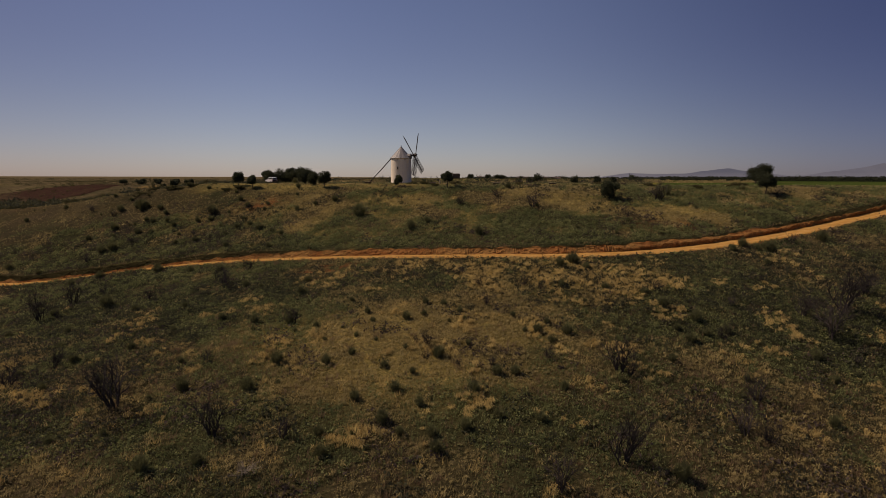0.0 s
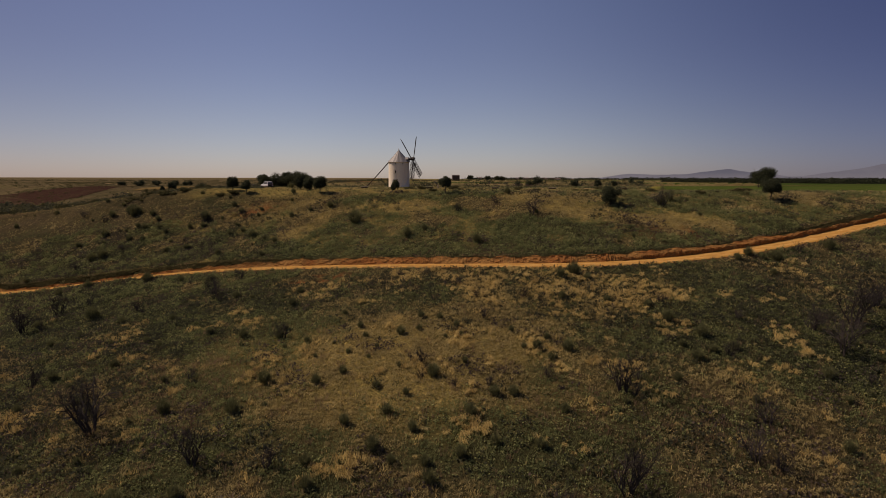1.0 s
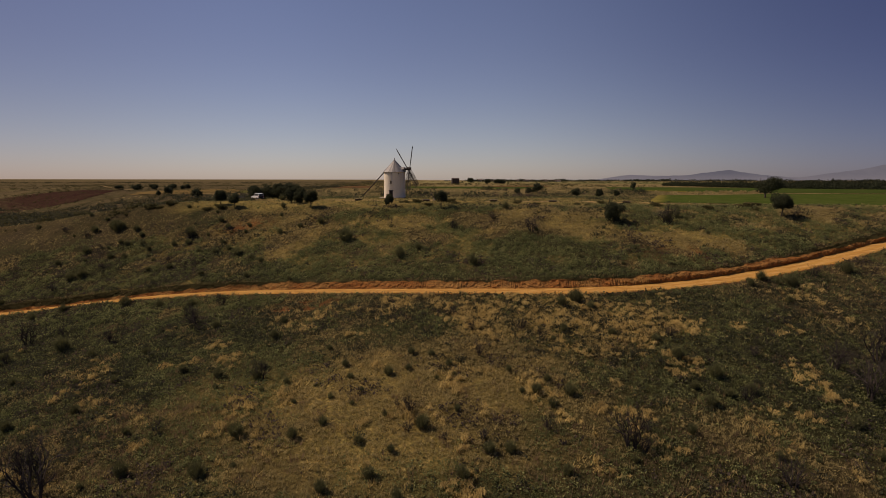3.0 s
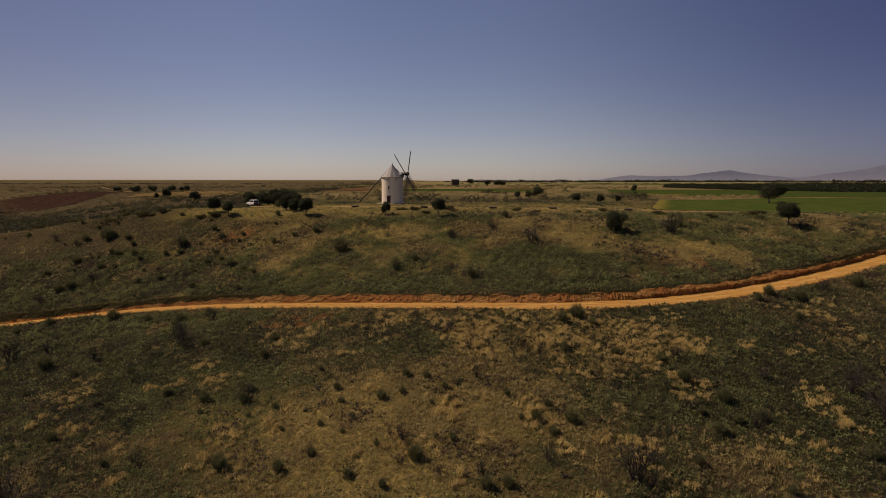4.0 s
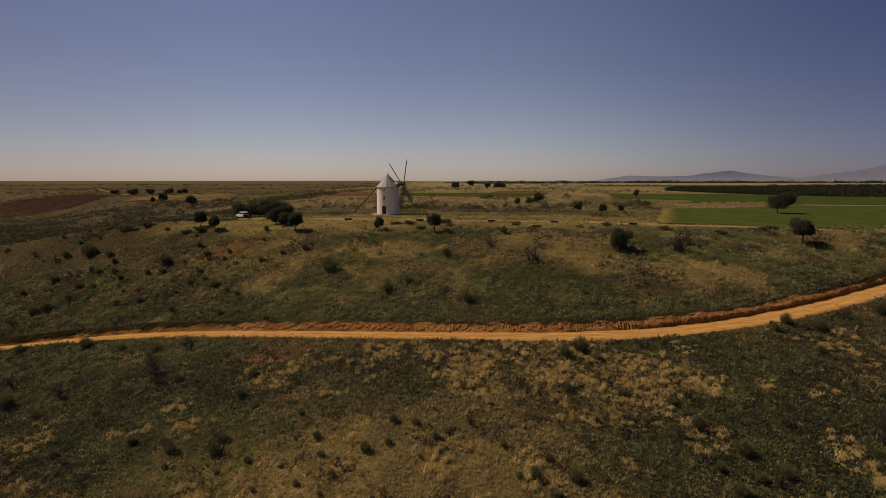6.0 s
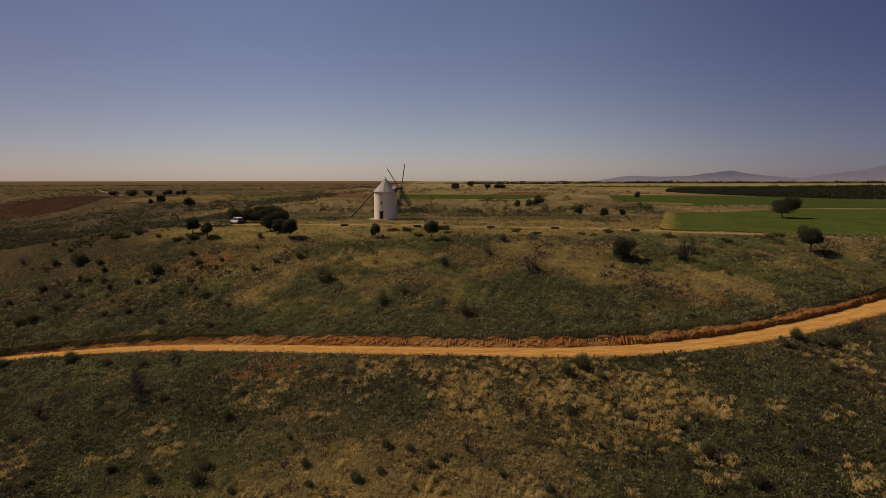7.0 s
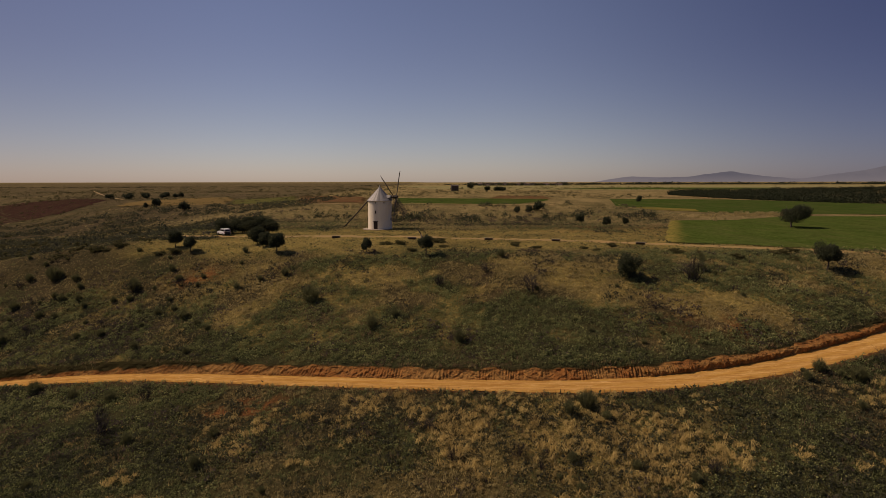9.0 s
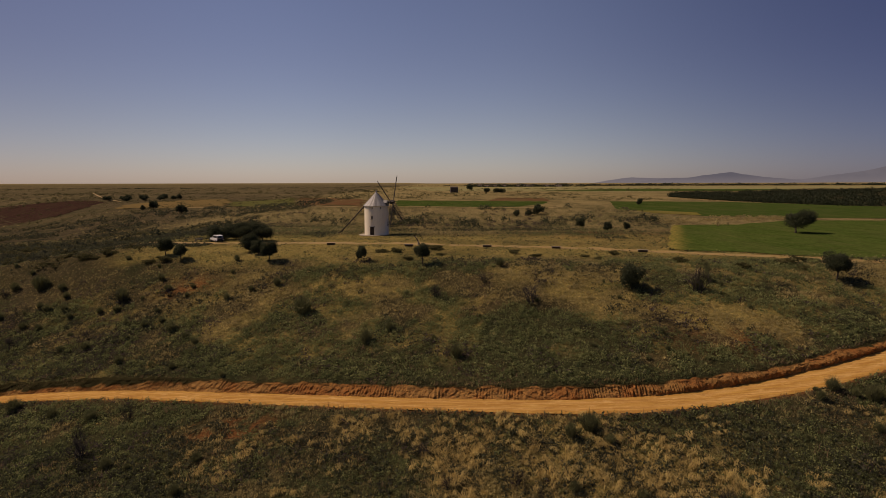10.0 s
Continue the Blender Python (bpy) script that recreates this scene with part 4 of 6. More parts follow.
    apron = Soup().spin([(4.1, -0.25), (4.05, 0.07), (3.9, 0.10), (0.5, 0.11)], 64, Matrix.Translation((-0.6, -0.3, 0)))
    tagged(new("stone_apron", apron.mesh("stone_apron", MAT["stone"])), "low pale stone apron round the windmill", "paving", kind="structure")


# ---- plants ----
def leaf_cards(points, sizes, tone, rng, stretch=(1, 1)):
    """One small folded leaf spray (two triangles) at each point."""
    n = len(points)
    a = rng.normal(size=(n, 3))
    a /= np.linalg.norm(a, axis=1)[:, None]
    b = np.cross(a, rng.normal(size=(n, 3)))
    b /= np.linalg.norm(b, axis=1)[:, None]
    s = sizes[:, None]
    v = np.stack([points - a * s * 0.5 * stretch[0], points + b * s * 0.42 * stretch[1], points + a * s * 0.5 * stretch[0], points - b * s * 0.42 * stretch[1] + np.cross(a, b) * s * 0.25], 1)
    f = np.arange(n)[:, None] * 4 + np.array([0, 1, 2, 3])[None]
    return v.reshape(-1, 3), f, np.repeat(tone, 4)


def crown_points(rng, n, radius, height, lumps, flat=0.75):
    """Places of leaves in a crown made of uneven lumps."""
    centres = []
    for k in range(lumps):
        a, r = rng.uniform(0, 2 * math.pi), radius * math.sqrt(rng.uniform(0.0, 0.5))
        z = height * rng.uniform(-0.30, 0.34) * (1 - 0.3 * r / radius)
        centres.append((r * math.cos(a), r * math.sin(a), z, radius * rng.uniform(0.30, 0.52)))
    pick = rng.randint(0, lumps, n)
    c = np.array(centres)[pick]
    way = rng.normal(size=(n, 3))
    way /= np.linalg.norm(way, axis=1)[:, None]
    shell = c[:, 3] * np.power(rng.uniform(0.15, 1, n), 0.45) * (1 + 0.10 * rng.normal(size=n))
    p = c[:, :3] + way * shell[:, None] * np.array([1, 1, flat * height / radius * 0.75])
    # upward leaves take the second, mostly lighter colour: light from above put in
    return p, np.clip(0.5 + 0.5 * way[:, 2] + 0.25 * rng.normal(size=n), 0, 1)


def dome_cloud(rng, x, y, w, h, cards, leaf):
    """Leaf sprays over uneven domes that sit on the ground, one dome for each x and y."""
    n = len(x)
    way = rng.normal(size=(n, cards, 3))
    way[..., 2] = np.abs(way[..., 2]) - 0.12
    way /= np.linalg.norm(way, axis=2)[..., None]
    turn = np.arctan2(way[..., 1], way[..., 0])
    lobes = 1 + 0.22 * np.sin(3 * turn + rng.uniform(0, 6.3, (n, 1))) + 0.16 * np.sin(5 * turn + 4 * way[..., 2] + rng.uniform(0, 6.3, (n, 1)))
    r = lobes * rng.uniform(0.45, 1.0, (n, cards)) ** 0.4
    p = way * r[..., None] * np.stack([w * 0.5, w * 0.5, h], 1)[:, None, :] + np.stack([x, y, land(x, y)], 1)[:, None, :]
    # dome tops take the second leaf colour, mostly lighter: top light painted in
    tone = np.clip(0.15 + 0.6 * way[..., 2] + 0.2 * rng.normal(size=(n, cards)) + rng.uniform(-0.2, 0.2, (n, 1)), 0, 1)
    size = np.sqrt(w * h)[:, None] * leaf * rng.uniform(0.7, 1.4, (n, cards))
    return leaf_cards(p.reshape(-1, 3), size.ravel(), tone.ravel(), rng)


def domes(name, key, rng, x, y, w, h, cards, leaf, label, category):
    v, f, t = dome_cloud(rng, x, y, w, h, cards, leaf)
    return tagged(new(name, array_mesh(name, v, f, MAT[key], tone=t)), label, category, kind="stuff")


def oak_tree(seed, width, height, trunk, leaves_n=3800, leaf=0.20, label="dark evergreen holm oak with dense rounded crown"):
    """A holm oak: its base at the origin."""
    rng = np.random.RandomState(seed)
    tree = tagged(new("holm_oak"), label, "tree")
    soup = Soup()
    lean = rng.uniform(-0.12, 0.12, 2)
    r = 0.04 + 0.022 * width
    fork = Vector((lean[0] * trunk, lean[1] * trunk, trunk))
    soup.tube([(0, 0, -0.25), (lean[0] * 0.2, 0, trunk * 0.3), (fork.x * 0.8, fork.y * 0.8, trunk * 0.7), fork], [r * 1.5, r, r * 0.85, r * 0.75], 8)
    mid = trunk + 0.45 * (height - trunk)
    for k in range(7):
        a = 2 * math.pi * k / 7 + rng.uniform(-0.3, 0.3)
        reach = width * rng.uniform(0.18, 0.36)
        end = Vector((reach * math.cos(a), reach * math.sin(a), mid + (height - trunk) * rng.uniform(-0.2, 0.32)))
        way = fork.lerp(end, 0.5) + Vector((0, 0, 0.1 * width))
        soup.tube([fork, way, end], [r * 0.55, r * 0.35, r * 0.12], 5)
        for j in range(2):
            tip = end + Vector(rng.normal(size=3)) * 0.14 * width
            soup.tube([way, way.lerp(tip, 0.6), tip], [r * 0.25, r * 0.16, r * 0.06], 4)
    part("trunk", soup, MAT["bark"], tree, "dark trunk and limbs", True)
    p, tone = crown_points(rng, leaves_n, width * 0.5, height - trunk, 18, 0.85)
    p[:, 2] += trunk + 0.46 * (height - trunk)
    keep = p[:, 2] > trunk * 0.5
    p, tone = p[keep], tone[keep]
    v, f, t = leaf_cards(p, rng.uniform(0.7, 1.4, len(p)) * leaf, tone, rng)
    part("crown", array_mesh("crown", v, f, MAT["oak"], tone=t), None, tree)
    return tree


def stem_fan(rng, n, height, spread, width, droop=0.0, base=0.12, dome=0.35):
    """Thin upright stems that fan out from one root: two triangles each."""
    a = rng.uniform(0, 2 * math.pi, n)
    r0 = base * np.sqrt(rng.uniform(0, 1, n))
    out = spread * np.sqrt(rng.uniform(0.0, 1, n))
    h = height * rng.uniform(0.55, 1.0, n) * (1 - dome * (out / max(spread, 1e-6)) ** 2)
    root = np.stack([r0 * np.cos(a), r0 * np.sin(a), np.full(n, -0.08)], 1)
    tip = np.stack([out * np.cos(a), out * np.sin(a), h], 1) + 0.05 * height * rng.normal(size=(n, 3))
    mid = root * 0.45 + tip * 0.55 + np.stack([0 * a, 0 * a, 0.12 * h - droop * out], 1)
    across = np.stack([-np.sin(a + rng.uniform(-1, 1, n)), np.cos(a), 0.2 * rng.normal(size=n)], 1) * (width * rng.uniform(0.6, 1.3, n))[:, None]
    v = np.stack([root, mid - across, tip, mid + across], 1).reshape(-1, 3)
    f = np.arange(n)[:, None] * 4 + np.array([0, 1, 2, 3])[None]
    tone = np.repeat(rng.uniform(0, 1, n), 4)
    return v, f, tone


def broom_bush(seed, label):
    """A broom bush one metre wide: stems and a fuzz of fine shoots."""
    rng = np.random.RandomState(seed)
    bush = tagged(new("broom_bush"), label, "bush")
    v, f, t = stem_fan(rng, 60, 0.75, 0.42, 0.008)
    part("woody_base", array_mesh("woody_base", v, f, MAT["twig"], tone=t), None, bush)
    v1, f1, t1 = stem_fan(rng, 620, 0.95, 0.46, 0.0055, base=0.20, dome=0.35)
    p, tone = crown_points(rng, 260, 0.40, 0.60, 11, 0.8)
    p[:, 2] = np.maximum(p[:, 2] + 0.36, 0.03)
    v2, f2, t2 = leaf_cards(p, rng.uniform(0.04, 0.08, len(p)), tone, rng, (1.8, 0.5))
    part("foliage", array_mesh("foliage", np.concatenate([v1, v2]), np.concatenate([f1, f2 + len(v1)]), MAT["broom"], tone=np.concatenate([t1 * 0.7, t2])), None, bush)
    return bush


def low_bush(seed, label):
    """A low spreading bush one metre wide and a third as high."""
    rng = np.random.RandomState(seed)
    bush = tagged(new("low_bush"), label, "bush")
    v, f, t = stem_fan(rng, 40, 0.25, 0.45, 0.008)
    part("woody_base", array_mesh("woody_base", v, f, MAT["twig"], tone=t), None, bush)
    p, tone = crown_points(rng, 900, 0.5, 0.42, 12, 0.7)
    p[:, 2] = np.maximum(p[:, 2] * 0.75 + 0.14, 0.0)
    v, f, t = leaf_cards(p, rng.uniform(0.04, 0.075, len(p)), tone, rng, (1.4, 0.8))
    part("foliage", array_mesh("foliage", v, f, MAT["scrub"], tone=t), None, bush)
    return bush


def bare_bush(seed, label, material="twig"):
    """A leafless bush about one metre wide, with forked twigs."""
    rng = np.random.RandomState(seed)
    bush = tagged(new("bare_bush"), label, "bush")
    soup, fine = Soup(), Soup()

    def grow(p, way, length, r, level):
        bend = Vector(rng.normal(size=3)) * 0.22
        mid = p + way * length * 0.5
        way = (way + bend + Vector((0, 0, 0.16))).normalized()
        end = mid + way * length * 0.5
        (soup if level < 2 else fine).tube([p, mid, end] if level < 3 else [p, end], [r, r * 0.75, r * 0.5] if level < 3 else [r, r * 0.5], 3, False)
        if level < 5:
            for _ in range(rng.randint(2, 4)):
                out = (way + Vector(rng.normal(size=3)) * 0.45).normalized()
                grow(end if rng.rand() < 0.6 else mid, out, length * rng.uniform(0.55, 0.85), r * 0.6, level + 1)

    for k in range(7):
        a = rng.uniform(0, 2 * math.pi)
        tilt = rng.uniform(0.08, 0.6)
        grow(Vector((0.05 * math.cos(a), 0.05 * math.sin(a), -0.05)), Vector((math.cos(a) * tilt, math.sin(a) * tilt, 1)).normalized(), rng.uniform(0.25, 0.36), 0.022, 0)
    part("branchwork", soup.add(fine.v, fine.f), MAT[material], bush)
    return bush


def stand(ob, x, y, size, turn=0.0, high=1.0, sink=0.04):
    """A copy of a thing, standing on the ground."""
    m = pose(x, y, float(land(x, y)) - sink, 0, 0, turn) @ Matrix.Diagonal((size, size, size * high, 1))
    made = copy_thing(ob, m)
    made.matrix_basis = m
    return made


def clear(*obs):
    for ob in obs:
        for o in (*ob.children_recursive, ob):
            bpy.data.objects.remove(o)


def build_trees():
    spots = [(-37.5, -39.3, 3.3, 3.5, 0.9), (-33.0, -42.5, 2.9, 3.3, 0.9), (-37.0, -14.2, 6.0, 4.2, 0.3), (-33.2, -12.5, 5.4, 4.2, 0.3), (-29.4, -15.0, 7.0, 4.9, 0.3), (-25.4, -16.5, 5.0, 4.0, 0.3), (-21.6, -36.6, 4.2, 4.2, 0.5), (-18.6, -40.6, 3.1, 3.0, 0.4), (-14.8, -46.2, 3.3, 3.7, 0.85), (2.7, -48, 2.1, 3.0, 0.5), (14.1, -51.6, 3.0, 3.8, 1.55), (47.0, -64.6, 3.9, 4.2, 0.5), (79.4, -63.6, 4.5, 4.9, 1.4), (112.7, 0.7, 9.4, 6.4, 1.5)]
    for k, (x, y, w, h, trunk) in enumerate(spots):
        label = "dark evergreen holm oak with dense rounded crown"
        if k in (2, 3, 4, 5):
            label = "large dark holm oak in a clump behind the car"
        if k == 13:
            label = "broad old holm oak standing in the green field"
        if k in (9, 10):
            label = "small young holm oak before the windmill"
        tree = oak_tree(40 + k, w, h, trunk, int(4200 + 1200 * w), 0.125 + 0.009 * w, label)
        tree.matrix_basis = pose(x, y, float(land(x, y)), 0, 0, 37 * k)
    far = [(61.8, 786, 11, 9.5), (72, 555, 9.5, 7), (84, 548, 9.5, 6.5), (91, 550, 8, 6), (-215, 304, 7.7, 8.3), (-219, 295, 4.4, 4.7), (-169, 253, 8.2, 6.9), (-361, 490, 10.7, 6.4), (-345, 497, 12.1, 7.2), (-330, 508, 10.5, 6.6), (-318, 523, 9.0, 5.7), (-308, 535, 7.5, 5.4), (60, 103.4, 6.5, 4.6), (55.5, 99, 3.4, 3.4), (50.3, 99.3, 3, 3.3), (61.1, 27.9, 2.9, 3.2), (65, 11, 2.6, 2.8), (71.5, 13.5, 2.2, 2.4), (-333, 563, 9.0, 6.9), (-314, 562, 8.3, 6.3), (136, 190, 4, 4)]
    for k, (x, y, w, h) in enumerate(far):
        tree = oak_tree(80 + k, w, h, 0.08 * h, 1300, 0.10 * math.sqrt(w * h), "far dark evergreen oak on the scrubby plain")
        tree.matrix_basis = pose(x, y, float(land(x, y)), 0, 0, 51 * k)


def build_bushes():
    rng = np.random.RandomState(5)
    kinds = [broom_bush(s, "dark green broom bush on the grassy slope") for s in (1, 2, 3, 4)]
    upper = [(-3.8, -65.7, 4.0), (7.2, -75.7, 2.4), (10.1, -72.8, 1.9), (19.4, -80.9, 2.0), (27.6, -53.8, 2.1), (-38, -54.6, 2.9), (-58.2, -45.9, 3.4), (-10.6, -55.8, 1.9), (-14.7, -56.8, 1.4), (61.1, -90.2, 2.2), (59.1, -90.4, 0.9), (32.6, -96.2, 2.6), (61.4, -58.4, 1.6), (-27.5, -23.2, 2.4), (30.5, -97.0, 1.8), (-19.0, -38.5, 2.4), (63, -91.2, 1.3), (59.4, -62.6, 2.6), (56.6, -65.8, 2.8)]
    lower = [(3.4, -122.3, 1.2), (1.1, -124.4, 1.5), (3.2, -117.6, 0.9), (12.5, -122.8, 1.9), (15.8, -120.3, 1.0), (7.1, -125.1, 1.1), (10.0, -126.3, 1.0), (8.5, -129.5, 1.5), (5.0, -131.1, 1.3), (10.9, -131.7, 1.2), (16.0, -129.3, 1.6), (18.4, -126.1, 1.6), (20.2, -125.8, 1.5), (17.8, -133.3, 1.3), (7.8, -134.5, 1.7), (9.4, -135.8, 1.1), (2.9, -136.4, 1.3), (3.5, -139.0, 1.6), (12.4, -138.0, 1.5), (12.1, -136.0, 1.2), (14.9, -134.8, 1.3), (21.5, -133.4, 1.4), (-5.3, -129.1, 1.8), (-11.6, -128.7, 1.8), (-9.1, -141.1, 1.6), (-2.2, -113.9, 1.0), (24.6, -128.5, 1.3), (31.4, -139.4, 1.8)]
    middle = [(10.8, -108.9, 1.3), (3.6, -111.1, 1.1), (15.1, -111.8, 1.1), (15.6, -114.0, 0.8), (8.6, -113.4, 1.5), (10.7, -112.6, 1.1), (13.1, -109.6, 1.3), (4.6, -113.9, 1.0), (22.4, -117.3, 0.9), (23.8, -117.3, 1.5), (25.3, -115.0, 1.1), (21.5, -113.1, 1.0), (27.2, -117.5, 1.7), (29.3, -104.2, 1.4), (29.2, -107.9, 1.3), (27.6, -106.4, 0.9), (6.2, -116.6, 0.7), (13.8, -114.7, 0.6), (25.1, -119.4, 1.4), (40.7, -110.5, 2.1), (40.8, -118.8, 1.8), (37.0, -123.0, 1.4), (53.3, -121.2, 1.6), (39.5, -106.9, 1.4), (34.1, -98.2, 1.6), (34.8, -105.4, 1.4), (43.4, -113.9, 2.2), (31.0, -109.6, 1.1), (64.6, -91.8, 2.6), (58.8, -91.8, 1.5), (75.6, -87.6, 2.4), (-36.9, -97.8, 3.0)]
    lower = lower + middle
    for n, (x, y, s) in enumerate(upper + lower):
        tagged(stand(kinds[n % 4], x, y, s, 67 * n, rng.uniform(0.85, 1.1)), group="broom bushes on the slope")
    left = [(-59.9, -44.5, 2.4), (-57.1, -45.7, 2.3), (-39, -52.8, 2.6), (-48.1, -54.6, 1.8), (-29.3, -59.8, 1.4), (-37.4, -57.4, 1.7), (-51.8, -53.6, 2.2), (-53.2, -57.8, 2.0), (-49.6, -59.1, 1.7), (-29.5, -63.6, 1.5), (-40.9, -66.8, 1.6), (-18.3, -71, 1.5), (-36.5, -67.7, 1.8), (62.5, -55.7, 1.5), (-26.1, -55.9, 1.1), (-30.0, -84.8, 1.8), (-37.2, -81.6, 2.4), (-49.0, -79.2, 2.0), (-57.2, -64.6, 2.8), (-55.2, -64.2, 3.0), (-41.8, -63.0, 1.2), (-40.3, -57.3, 1.6), (-64.5, -57.0, 1.8), (-60.7, -53.5, 2.5), (-19.0, -76.9, 1.3), (-10.8, -80.6, 1.0), (-6.9, -102.2, 1.6), (-30.8, -66.5, 1.2)]
    for n, (x, y, s) in enumerate(left):
        tagged(stand(kinds[n % 4], x, y, s, 47 * n, rng.uniform(0.8, 1.0)), group="broom bushes on the slope")
    flat = [(5.4, -38.7, 3.2), (8.6, -38.8, 3.2), (16.2, -34.3, 3.2), (17.5, -43.9, 2.2), (31.7, -41.1, 2.6), (35.4, -44.4, 2.3), (44.3, -45.4, 2.1), (11.3, -47.8, 2.4), (50.7, -43.1, 2.7), (46.2, -48.8, 2.1), (59.9, -51.6, 3.1), (63.8, -51.1, 1.6), (68.4, -56.7, 3.1), (77.1, -54.1, 4.2), (80.9, -51.5, 2.9), (77.7, -57.7, 2.1), (-50.2, -36.5, 3.6), (-55.3, -37.3, 4.2), (-55.1, -28.5, 2.5), (-60.5, -34.5, 2.6), (-62.7, -36.9, 2.1), (-52.7, -37.8, 2.2), (-36.2, -42.3, 3.6), (-39.2, -42.6, 2.6)]
    low = [low_bush(s, "low spreading dark bush in the short grass") for s in (5, 6, 7)]
    for n, (x, y, s) in enumerate(flat):
        tagged(stand(low[n % 3], x, y, s, 71 * n, rng.uniform(0.8, 1.1)), group="low bushes on the hilltop")
    clear(*low)
    taken = [(x, y) for x, y, _ in upper + lower + left + flat]
    areas = [(-90, -18, -90, -34, 80, 0.9, 2.6), (-60, 0, -130, -95, 44, 0.8, 2.1), (-2, 75, -86, -56, 22, 0.5, 1.4), (38, 82, -125, -94, 22, 0.7, 1.9), (-16, 2, -143, -98, 8, 0.5, 1.1), (60, 125, -85, -62, 12, 0.6, 1.6), (-2, 42, -142, -104, 15, 0.6, 1.3), (-58, -4, -142, -98, 34, 0.8, 1.9), (40, 72, -142, -108, 17, 0.8, 1.8)]
    for x0, x1, y0, y1, count, lo, hi in areas:
        while count:
            x, y = rng.uniform(x0, x1), rng.uniform(y0, y1)
            u = (y - float(road_edge(x))) * float(road_cos(x))
            count -= 1
            if -1.4 < u < float(road_width(x)) + 2.2 or min((x - a) ** 2 + (y - b) ** 2 for a, b in taken) < 5:
                continue
            taken.append((x, y))
            n = len(taken)
            tagged(stand(kinds[n % 4], x, y, rng.uniform(lo, hi) * rng.uniform(0.7, 1.0), 67 * n, rng.uniform(0.7, 1.05)), group="broom bushes on the slope")
    clear(*kinds)
    bare = [bare_bush(s, "leafless burnt grey bush in the grass") for s in (11, 12, 13, 14)]
    spots = [(30.9, -68.3, 3.4), (24.4, -60.3, 2.2), (16.5, -64, 2.5), (56.2, -66.9, 3.8), (-29.4, -55.2, 2.0), (-5.2, -112.6, 2.2), (18.5, -109.8, 1.6), (0.1, -137.1, 2.0), (-5.7, -136.8, 2.8), (-16.5, -131.5, 3.9), (-19.5, -128.5, 2.6), (-28.6, -121.7, 2.1), (30.7, -125.3, 3.2), (32.9, -123.1, 1.6), (24, -123, 1.6), (27.1, -138.1, 3.1), (21.5, -141.5, 2.5), (39.3, -133.5, 2.7), (40.8, -134.4, 1.9), (63.5, -110.2, 4.2), (57.7, -116.8, 4.0), (42.9, -128.7, 2.4), (44.8, -117.8, 1.9), (-46, -99.4, 3.3), (-45.3, -92.6, 3.0), (-30.1, -126.2, 2.6), (-20.3, -94.7, 2.6), (57.4, -112, 2.5), (69.8, -105.5, 2.9), (70, -88.6, 2.2), (48, -139, 2.6)]
    spots += [(-57.5, -68.7, 2.0), (-72.2, -42.3, 2.2), (-64.9, -46.4, 2.0), (-37.7, -55.3, 2.4), (-38.1, -64.2, 1.4), (-52.3, -62.1, 1.5), (-23.5, -90.1, 1.8), (-18.9, -87.9, 2.0), (-40.3, -92.0, 2.2), (-30.7, -97.2, 2.0), (-21.1, -99.2, 1.0), (-18.8, -97.1, 1.1)]
    for n, (x, y, s) in enumerate(spots):
        tagged(stand(bare[n % 4], x, y, s * (1.35 if s > 2.3 or y > -80 else 1.05), 83 * n, rng.uniform(1.0, 1.25) * (0.72 if y > -80 else 1.0)), group="leafless bushes on the slope")
    for k in range(24):
        x, y = rng.uniform(-45, 80), rng.uniform(-128, -97)
        tagged(stand(bare[k % 4], x, y, rng.uniform(1.0, 2.2), 29 * k, rng.uniform(0.8, 1.1)), group="leafless bushes on the slope")
    pale = bare_bush(21, "bleached spiky dead bush in the grass", "pale_twig")
    pale.matrix_basis = pose(-1.6, -141.6, float(land(-1.6, -141.6))) @ Matrix.Diagonal((2.0, 2.0, 1.5, 1))
    clear(*bare)


